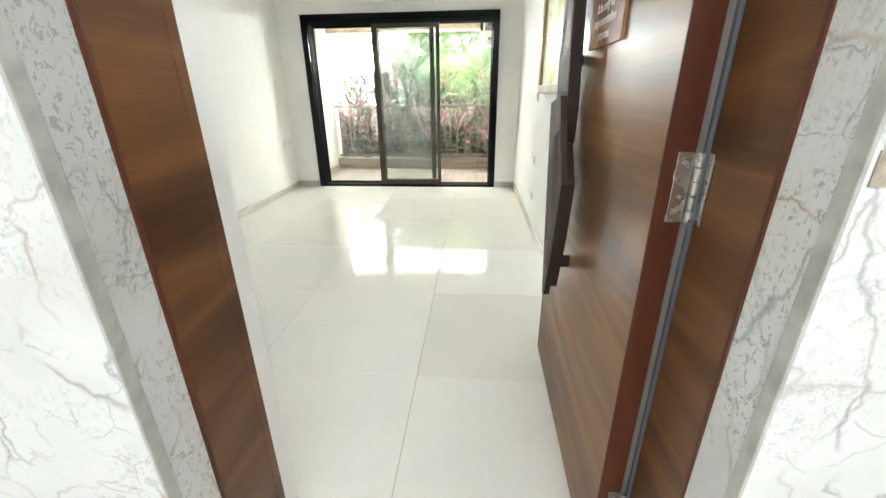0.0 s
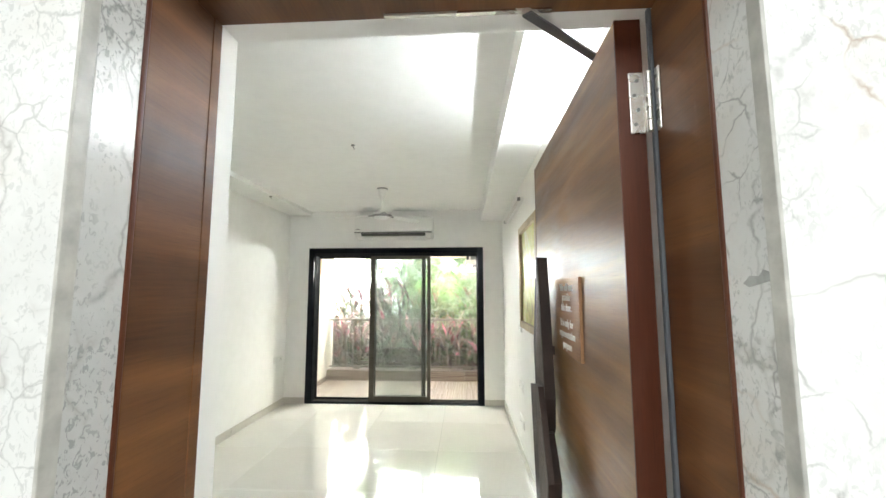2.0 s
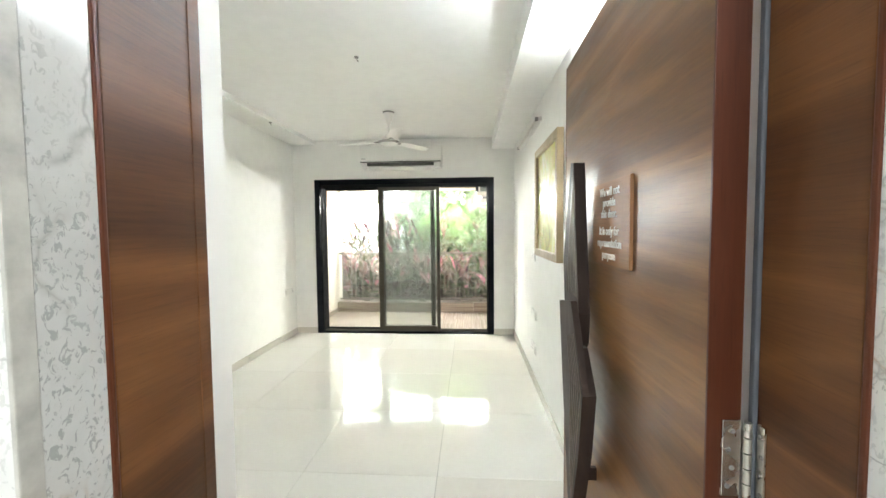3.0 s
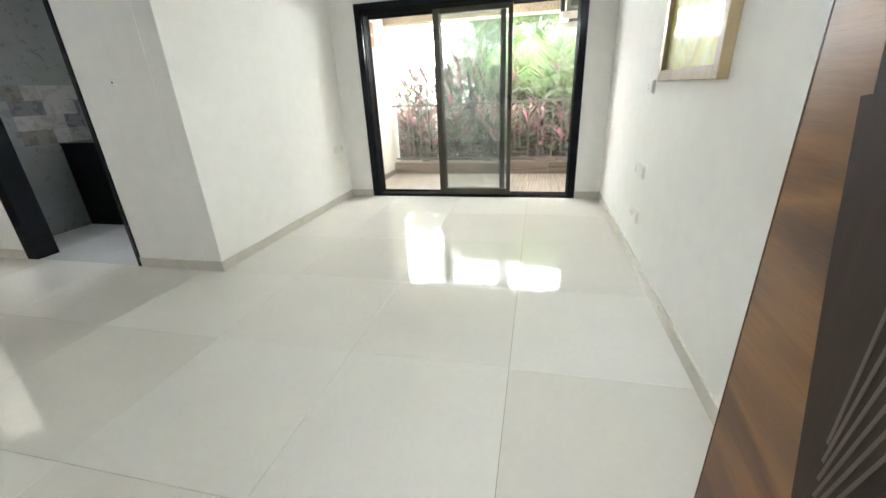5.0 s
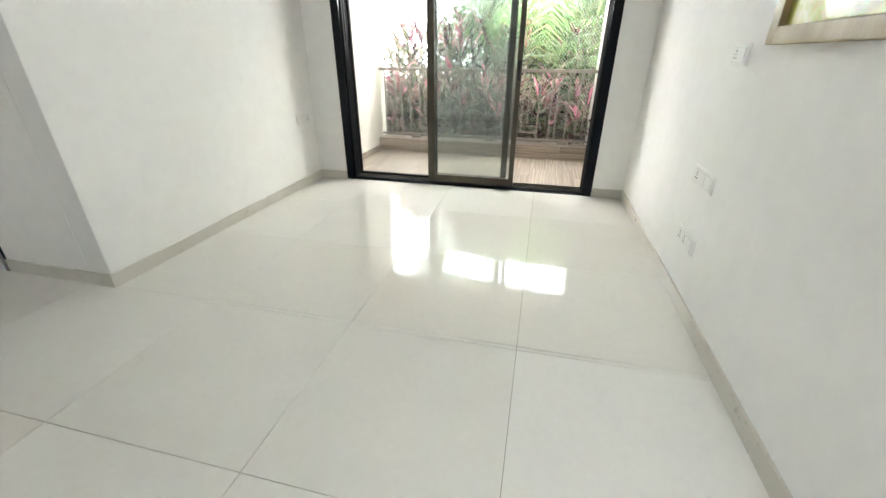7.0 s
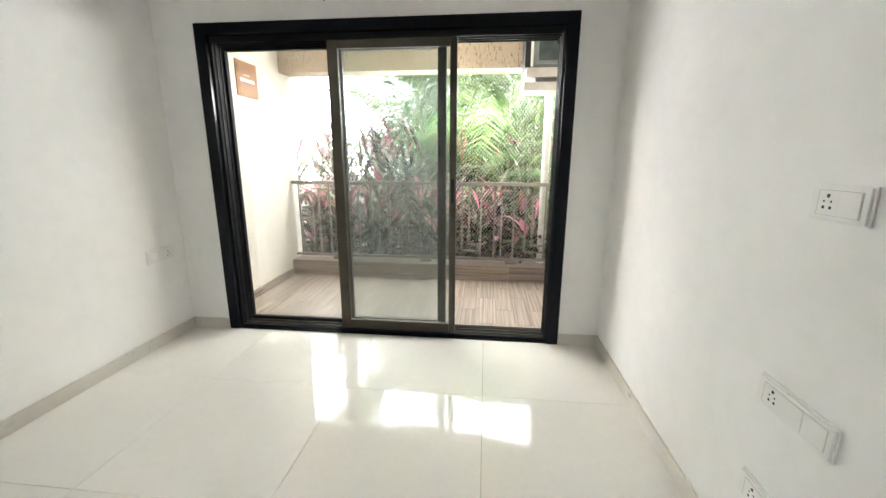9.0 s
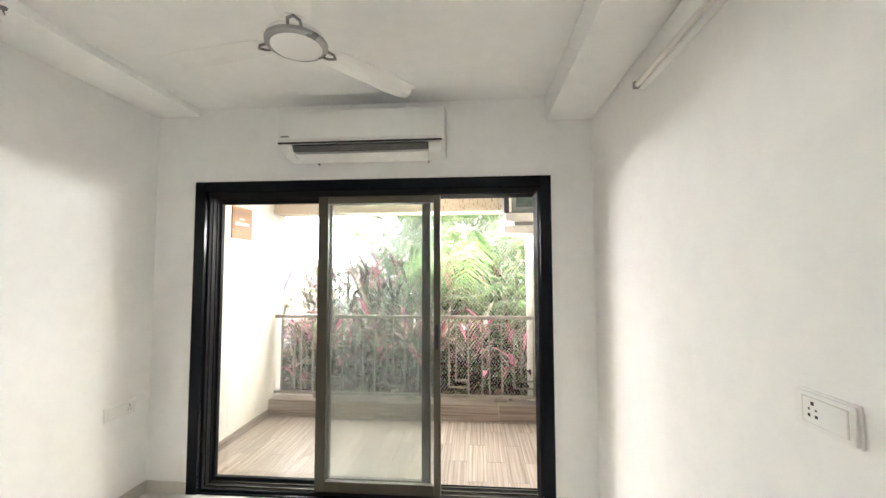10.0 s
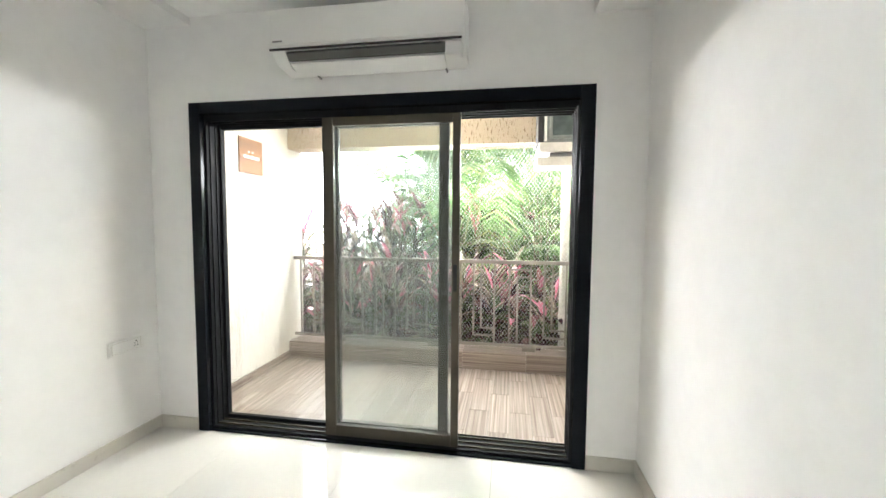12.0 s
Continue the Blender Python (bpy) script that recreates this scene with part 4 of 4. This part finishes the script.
# ---- switches and sockets ----
def board_plate(name, wall, a0, a1, z0, z1, label, sockets):
    """A plate on a wall: 'e' faces the hall from the east wall, 'w' from the west wall, 's' stands on the kitchen wall."""
    if wall == "e":
        box = lambda d0, d1, p0, p1, q0, q1, bv=0.0: bm_box(XR - d1, XR - d0, p0, p1, q0, q1, bv)
        at = (XR, (a0 + a1) / 2, z0)
    elif wall == "w":
        box = lambda d0, d1, p0, p1, q0, q1, bv=0.0: bm_box(XL + d0, XL + d1, p0, p1, q0, q1, bv)
        at = (XL, (a0 + a1) / 2, z0)
    else:
        box = lambda d0, d1, p0, p1, q0, q1, bv=0.0: bm_box(p0, p1, YK - d1, YK - d0, q0, q1, bv)
        at = ((a0 + a1) / 2, YK, z0)
    t = thing(name, at, label, "socket" if sockets else "switch")
    part("back_box", box(0.0005, 0.006, a0, a1, z0, z1, 0.002), M_WHITE, t)
    part("plate", box(0.0062, 0.013, a0 + 0.004, a1 - 0.004, z0 + 0.004, z1 - 0.004, 0.003), M_WHITE, t)
    if not sockets:
        part("opening", box(0.0132, 0.0136, a0 + 0.022, a0 + 0.034, z0 + 0.024, z0 + 0.036), M_DARK, t, "small dark cable opening")
        return t
    # a row of modules in a shallow recess with a dark seam round it
    part("seam", box(0.0128, 0.0134, a0 + 0.018, a1 - 0.026, z0 + 0.014, z1 - 0.014), M_SKIRT, t, "thin grey seam round the modules")
    n = len(sockets)
    w = (a1 - a0 - 0.048) / n
    for i, kind in enumerate(sockets):
        p0 = a0 + 0.0195 + i * w
        m = part("rocker" if kind == "r" else "module", box(0.0135, 0.0165 if kind == "r" else 0.015, p0, p0 + w - 0.0015, z0 + 0.0155, z1 - 0.0155, 0.0012), M_WHITE, t)
        if kind == "o":
            c, zc = p0 + w / 2, (z0 + z1) / 2
            for dy, dz, sz in ((0, 0.016, 0.0042), (-0.0095, 0.003, 0.0024), (0.0095, 0.003, 0.0024), (-0.0095, -0.011, 0.0034), (0.0095, -0.011, 0.0034)):
                part("hole", box(0.0151, 0.0155, c + dy - sz, c + dy + sz, zc + dz - sz, zc + dz + sz), M_DARK, m)
    return t


board_plate("socket_outlet", "e", 3.935, 4.095, 1.138, 1.225, "white plastic socket and switch plate on the wall", "ro")
board_plate("socket_outlet", "e", 3.885, 4.14, 0.605, 0.692, "white plastic socket and switch plate on patched plaster", "bro")
board_plate("socket_outlet", "e", 3.885, 4.14, 0.290, 0.377, "white plastic socket plate low on the wall", "roo")
board_plate("socket_outlet", "w", 5.335, 5.565, 0.577, 0.668, "white plastic socket and switch plate on the wall", "rro")
board_plate("blank_plate", "s", -2.81, -2.755, 1.335, 1.395, "small pale wall point cover", "")


# ceiling hooks
def hook(x, y, z, name="ceiling_hook"):
    h = thing(name, (x, y, z), "small grey metal hook in the ceiling", "hook")
    part("plate", bm_lathe([(0.006, -0.012), (0.014, -0.008), (0.016, 0.0)], (x, y, z - 0.0005), 14), M_GREYP, h)
    part("shank", bm_cyl((x, y, z - 0.012), (x + 0.012, y, z - 0.035), 0.003, n=8), M_GREYP, h)


hook(-0.68, 3.13, ZC)
hook(-2.02, 4.50, 2.598)

# ---- kitchen seen through its opening ----
kc = thing("kitchen_counter", (-4.5, 4.6, 0), "black granite kitchen counter", "kitchen counter")
part("end_panel", bm_box(-4.848, -4.25, 4.27, 4.30, 0, 0.86, 0.003), M_GRANITE, kc)
part("worktop", bm_box(-4.848, -4.22, 4.26, 6.19, 0.8605, 0.885, 0.004), M_GRANITE, kc)
part("front", bm_box(-4.28, -4.255, 4.3005, 6.19, 0.10, 0.86, 0.002), M_DARKALU, kc)
rng = random.Random(4)
kw = bpy.data.objects["kitchen_wall_west"]
tones = [plain("dado_" + n, c, 0.3, bstr=0.02) for n, c in (("grey", (0.17, 0.18, 0.18)), ("pale", (0.27, 0.27, 0.265)), ("blue", (0.09, 0.10, 0.115)), ("brown", (0.12, 0.115, 0.10)), ("sand", (0.23, 0.23, 0.22)))]
for r in range(4):
    for c in range(10):
        y0, z0 = YK + T + 0.03 + c * 0.146, 0.89 + r * 0.138
        part("tile", bm_box(-4.8498, -4.842, y0, y0 + 0.144, z0, z0 + 0.136), rng.choice(tones), kw)


# ---- garden ----
structure("ground", bm_box(-60, 60, 7.42, 120, -0.9, -0.35), plain("soil", (0.16, 0.13, 0.10), 0.95, scale=2, bscale=30, bstr=0.5), "bare brown garden soil", "ground")
structure("backdrop", bm_box(-60, 60, 30, 30.2, -2, 60), glow_mat("overcast_glow", (1.0, 1.0, 1.0), 3.5), "white overcast sky beyond the garden", "backdrop")

M_CORD = leaf_mat("cordyline_leaf", [(0, (0.022, 0.030, 0.018)), (0.25, (0.095, 0.036, 0.045)), (0.5, (0.085, 0.13, 0.055)), (0.7, (0.20, 0.23, 0.12)), (0.85, (0.26, 0.10, 0.11)), (1.0, (0.46, 0.42, 0.31))], 0.25)
M_PINK = leaf_mat("cordyline_young_leaf", [(0, (0.50, 0.07, 0.14)), (0.4, (0.62, 0.20, 0.27)), (0.7, (0.20, 0.04, 0.07)), (0.85, (0.66, 0.42, 0.40)), (1.0, (0.14, 0.18, 0.07))], 0.3, 0.3)
M_PALM = leaf_mat("palm_leaflet", [(0, (0.065, 0.135, 0.042)), (0.5, (0.135, 0.245, 0.080)), (0.85, (0.23, 0.33, 0.13)), (1.0, (0.38, 0.37, 0.13))], 0.28, 0.25)
M_SHRUB = leaf_mat("shrub_leaf", [(0, (0.035, 0.085, 0.022)), (0.5, (0.105, 0.20, 0.05)), (1.0, (0.25, 0.36, 0.10))], 0.28, 0.4)
M_STEM = plain("stem_bark", (0.16, 0.13, 0.09), 0.8, scale=20)
M_CANE = plain("palm_cane", (0.25, 0.28, 0.12), 0.6, scale=15)


def blade(bm, base, az, elev, length, width, droop, rng, seg=5):
    """A pointed, folded, arching leaf."""
    p, d = Vector(base), elev
    out, side = Vector((math.cos(az), math.sin(az), 0)), Vector((-math.sin(az), math.cos(az), 0))
    rows = []
    for i in range(seg + 1):
        f = i / seg
        w = width * (0.30 + 2.6 * f) * (1 - f) ** 0.8 if f < 0.999 else 0.0
        w = min(w, width)
        n = Vector((0, 0, 1)) * math.cos(d) - out * math.sin(d)
        rows.append([bm.verts.new(p - side * w + n * w * 0.5), bm.verts.new(p), bm.verts.new(p + side * w + n * w * 0.5)] if f < 0.999 else [bm.verts.new(p)])
        p = p + (out * math.cos(d) + Vector((0, 0, 1)) * math.sin(d)) * (length / seg)
        d -= droop / seg
    for a, b in zip(rows, rows[1:]):
        if len(b) == 3:
            bm.faces.new((a[0], a[1], b[1], b[0]))
            bm.faces.new((a[1], a[2], b[2], b[1]))
        else:
            bm.faces.new((a[0], a[1], b[0]))
            bm.faces.new((a[1], a[2], b[0]))


def cordyline(seed, height, pink, label):
    rng = random.Random(seed)
    t = thing("cordyline_plant", (0, 0, 0), label, "plant", "cordyline hedge")
    stems, dark, young = bmesh.new(), bmesh.new(), bmesh.new()
    for s in range(3):
        a = rng.uniform(0, 6.28)
        top = Vector((math.cos(a) * 0.16, math.sin(a) * 0.16, height * rng.uniform(0.72, 1.0)))
        foot = Vector((math.cos(a) * 0.05, math.sin(a) * 0.05, 0))
        bm_cyl(foot, top, 0.014, 0.008, 7, stems)
        n = 26
        for i in range(n):
            f = i / n
            p = foot.lerp(top, 0.30 + 0.70 * f)
            az = i * 2.4 + rng.uniform(-0.3, 0.3)
            fresh = f > 0.70
            bm = young if fresh and rng.random() < pink else dark
            blade(bm, p, az, rng.uniform(0.15, 0.8) + 0.75 * f * f, rng.uniform(0.28, 0.46), rng.uniform(0.020, 0.038), rng.uniform(0.7, 1.9) * (1.25 - 0.85 * f), rng)
    part("stem", stems, M_STEM, t)
    part("crown", dark, M_CORD, t, "dark green and burgundy leaves", 180)
    part("young_leaves", young, M_PINK, t, "pink young leaves", 180)
    return t


def palm(seed, label):
    """A clump of canes, each with a few arching feathers of long leaflets that hang from the midrib."""
    rng = random.Random(seed)
    t = thing("areca_palm", (0, 0, 0), label, "palm")
    canes, fr = bmesh.new(), bmesh.new()
    up = Vector((0, 0, 1))
    for c in range(4):
        a = c * 1.57 + rng.uniform(-0.4, 0.4)
        h = rng.uniform(0.5, 1.6)
        foot, top = Vector((math.cos(a) * 0.15, math.sin(a) * 0.15, 0)), Vector((math.cos(a) * 0.32, math.sin(a) * 0.32, h))
        bm_cyl(foot, top, 0.035, 0.022, 8, canes)
        for k in range(4):
            az = a + k * 1.57 + rng.uniform(-0.4, 0.4)
            p, d = top.copy(), rng.uniform(0.95, 1.45)
            length, seg = rng.uniform(1.3, 1.9), 22
            out, side = Vector((math.cos(az), math.sin(az), 0)), Vector((-math.sin(az), math.cos(az), 0))
            bend, hang = rng.uniform(0.03, 0.08), rng.uniform(0.10, 0.45)
            for i in range(seg):
                way = out * math.cos(d) + up * math.sin(d)
                q = p + way * (length / seg)
                bm_cyl(p, q, 0.007, 0.006, 4, canes)
                if i > 2:
                    ll = 0.46 * math.sin(math.pi * (0.2 + 0.72 * i / seg)) + 0.06
                    for s in (-1, 1):
                        for j in (0.0, 0.5):
                            b0 = p.lerp(q, j)
                            sw = (side * s * 0.72 + way * (0.62 + rng.uniform(-0.06, 0.06))).normalized()
                            p1 = b0 + sw * ll * 0.5 + up * 0.06 * ll
                            p2 = b0 + sw * ll - up * ll * (hang + rng.uniform(-0.08, 0.08))
                            w = way * 0.012
                            v = [fr.verts.new(x) for x in (b0 - w * 0.4, b0 + w * 0.4, p1 + w, p1 - w, p2)]
                            fr.faces.new((v[0], v[1], v[2], v[3]))
                            fr.faces.new((v[3], v[2], v[4]))
                p = q
                d -= bend * rng.uniform(0.8, 1.2)
    part("trunk", canes, M_CANE, t, "green and tan canes")
    part("crown", fr, M_PALM, t, "feathery light green fronds", 180)
    return t


def shrub(seed, label):
    rng = random.Random(seed)
    t = thing("green_shrub", (0, 0, 0), label, "shrub")
    st, lv = bmesh.new(), bmesh.new()
    for s in range(9):
        a = rng.uniform(0, 6.28)
        foot, top = Vector((0, 0, 0)), Vector((math.cos(a) * rng.uniform(0.1, 0.4), math.sin(a) * rng.uniform(0.1, 0.4), rng.uniform(1.1, 2.1)))
        bm_cyl(foot, top, 0.012, 0.006, 6, st)
        for i in range(20):
            f = i / 20
            blade(lv, foot.lerp(top, 0.35 + 0.65 * f), i * 2.4 + rng.uniform(-0.4, 0.4), rng.uniform(0.1, 1.1), rng.uniform(0.18, 0.32), rng.uniform(0.012, 0.021), rng.uniform(0.4, 1.6), rng, 4)
    part("trunk", st, M_STEM, t)
    part("crown", lv, M_SHRUB, t, "narrow bright green leaves", 180)
    return t


rng = random.Random(11)
kinds = [cordyline(1, 1.2, 0.15, "dark burgundy and green cordyline plant"), cordyline(2, 1.4, 0.5, "cordyline plant with pink young leaves"),
         cordyline(3, 1.85, 0.45, "tall cordyline plant with bright pink top leaves"), cordyline(4, 1.0, 0.05, "low dark green cordyline plant")]
spots = []
for row, (y, dx, pool) in enumerate(((7.68, 0.26, (0, 3, 1, 3)), (7.98, 0.30, (0, 1, 0, 1)), (8.35, 0.33, (1, 2, 0)), (8.8, 0.45, (2, 1)))):
    x = -3.2 - 0.4 * row
    while x < 1.6 + 0.5 * row:
        spots.append((x + rng.uniform(-0.07, 0.07), y + rng.uniform(-0.1, 0.1), rng.choice(pool)))
        x += dx
used = set()
for x, y, k in spots:
    m = pose(x, y, -0.35, 0, 0, rng.uniform(0, 360))
    m = m @ Matrix.Scale(rng.uniform(0.88, 1.1), 4)
    if x < -2.9 or x > 1.2:
        k = 0
    if k not in used:
        used.add(k)
        kinds[k].matrix_basis = m
    else:
        copy_thing(kinds[k], m)
for k in range(4):
    if k not in used:
        kinds[k].matrix_basis = pose(-1.0 + k * 0.3, 8.0, -0.35)
# tall pink tops standing over the rail
for x in (-1.5, -0.72, -0.5, 0.05):
    copy_thing(kinds[1], pose(x, 7.78, -0.50, 0, 0, rng.uniform(0, 360)))
for x, y in ((-2.5, 8.0), (-2.25, 8.3), (-2.0, 8.1), (-1.05, 8.15), (-1.5, 8.4), (-0.25, 8.3), (-0.75, 8.5)):
    copy_thing(kinds[2], pose(x, y, -0.30, 0, 0, rng.uniform(0, 360)))

pa, pb = palm(21, "areca palm clump with light green fronds"), palm(22, "areca palm clump with light green fronds")
pa.matrix_basis, pb.matrix_basis = pose(-1.15, 9.2, -0.35), pose(-0.15, 8.9, -0.35, 0, 0, 40)
for src, x, y, r in ((pa, 0.35, 9.3, 100), (pb, 1.6, 10.8, 10), (pb, 0.25, 8.9, 190)):
    copy_thing(src, pose(x, y, -0.35, 0, 0, r))
for src, x, y, r, s in ((pa, -0.65, 9.2, 110, 1.45), (pb, -0.15, 9.3, 130, 1.6), (pa, -0.45, 10.0, 275, 1.7), (pb, 0.3, 9.7, 200, 1.4)):
    copy_thing(src, pose(x, y, -0.35, 0, 0, r) @ Matrix.Scale(s, 4))
sh = shrub(31, "bushy bright green shrub behind the railing")
sh.matrix_basis = pose(0.32, 7.98, -0.35)
for x, y, r in ((0.75, 8.7, 70), (0.05, 8.75, 150), (-0.35, 9.0, 220), (0.55, 9.1, 300), (-1.2, 9.0, 20), (1.1, 9.0, 40), (-1.55, 8.75, 80), (-0.75, 8.7, 120), (-0.25, 8.55, 260), (0.3, 8.9, 10), (0.62, 8.05, 200), (0.12, 8.3, 330), (0.5, 7.8, 120)):
    copy_thing(sh, pose(x, y, -0.35, 0, 0, r))

for x, y, r in ((-2.3, 9.3, 15), (-1.9, 9.6, 75), (-1.45, 9.4, 140), (-0.9, 9.9, 200), (-0.4, 9.7, 260), (0.15, 9.8, 320), (0.7, 9.7, 40), (1.3, 9.6, 100), (-2.8, 9.0, 170)):
    copy_thing(sh, pose(x, y, -0.35, 0, 0, r) @ Matrix.Scale(1.1, 4))

# ---- floor tiles, laid in a grid ----
boxes = {}


def tile_piece(name, parent, x0, x1, y0, y1, z0, z1, material, gap=0.0012):
    key = (round(x1 - x0, 3), round(y1 - y0, 3), round(z1 - z0, 3), material.name)
    if key not in boxes:
        w, d, h = (x1 - x0) / 2 - gap, (y1 - y0) / 2 - gap, (z1 - z0)
        boxes[key] = to_mesh(name, bm_box(-w, w, -d, d, -h, 0), material)
    ob = new(name, boxes[key])
    ob.location = ((x0 + x1) / 2, (y0 + y1) / 2, z1)
    ob.parent = parent
    return ob


def lay(name, parent, rect, gx, gy, sx, sy, z0, z1, material, shift=0.0, gap=0.0012):
    x0, x1, y0, y1 = rect
    i0, i1 = math.floor((x0 - gx) / sx), math.ceil((x1 - gx) / sx)
    for i in range(i0, i1):
        o = gy + (shift * (i % 2) if shift > 0 else 0)
        j0, j1 = math.floor((y0 - o) / sy), math.ceil((y1 - o) / sy)
        for j in range(j0, j1):
            a, b = max(x0, gx + i * sx), min(x1, gx + (i + 1) * sx)
            c, d = max(y0, o + j * sy), min(y1, o + (j + 1) * sy)
            if b - a > 0.02 and d - c > 0.02:
                tile_piece(name, parent, a, b, c, d, z0, z1, material, gap)


fl = bpy.data.objects["floor"]
GXT, GYT, SXT, SYT = -0.089, 2.559, 0.80, 0.81
for rect in ((XD, XR, YE, YK), (XL, XR, YK, YF), (EX0, EX1, 0.79, YE), (-5.2, XD, 2.30, YK), (-8.35, -5.2, 0.75, 4.6)):
    lay("tile", fl, rect, GXT, GYT, SXT, SYT, -0.006, 0.0, M_TILE)
lay("kitchen_tile", fl, (-4.85, XL - T, YK, 6.2), -4.85, YK, 0.6, 0.6, -0.006, 0.0005, M_KTILE)
lay("plank", balcony_floor, (BX0, BX1, BY0, BY1), BX0, BY0 + 0.1, 0.15, 0.6, -0.019, -0.012, M_PLANK, 0.3)
x = BX0
while x < BX1 - 0.01:
    w = min(0.6, BX1 - x)
    for z0, z1 in ((-0.012, 0.150),):
        ob = tile_piece("kerb_tile", kerb, 0, z1 - z0, 0, w, 0, 0.008, M_PLANK)
        ob.matrix_basis = Matrix.Translation((x + w / 2, BY1, (z0 + z1) / 2)) @ Matrix(((0, 1, 0, 0), (0, 0, -1, 0), (-1, 0, 0, 0), (0, 0, 0, 1)))
    ob = tile_piece("kerb_top_tile", kerb, 0, 0.25, 0, w, 0, 0.008, M_PLANK)
    ob.matrix_basis = Matrix.Translation((x + w / 2, BY1 + 0.125, 0.1585)) @ Matrix(((0, 1, 0, 0), (-1, 0, 0, 0), (0, 0, 1, 0), (0, 0, 0, 1)))
    x += w
y = BY0
while y < BY1 - 0.01:
    w = min(0.6, BY1 - y)
    ob = tile_piece("skirting_tile", skirt_b, 0, 0.080, 0, w, 0, 0.008, M_PLANK)
    ob.matrix_basis = Matrix.Translation((BX0 + 0.0145, y + w / 2, 0.023)) @ Matrix(((0, 0, 1, 0), (0, 1, 0, 0), (-1, 0, 0, 0), (0, 0, 0, 1)))
    y += w
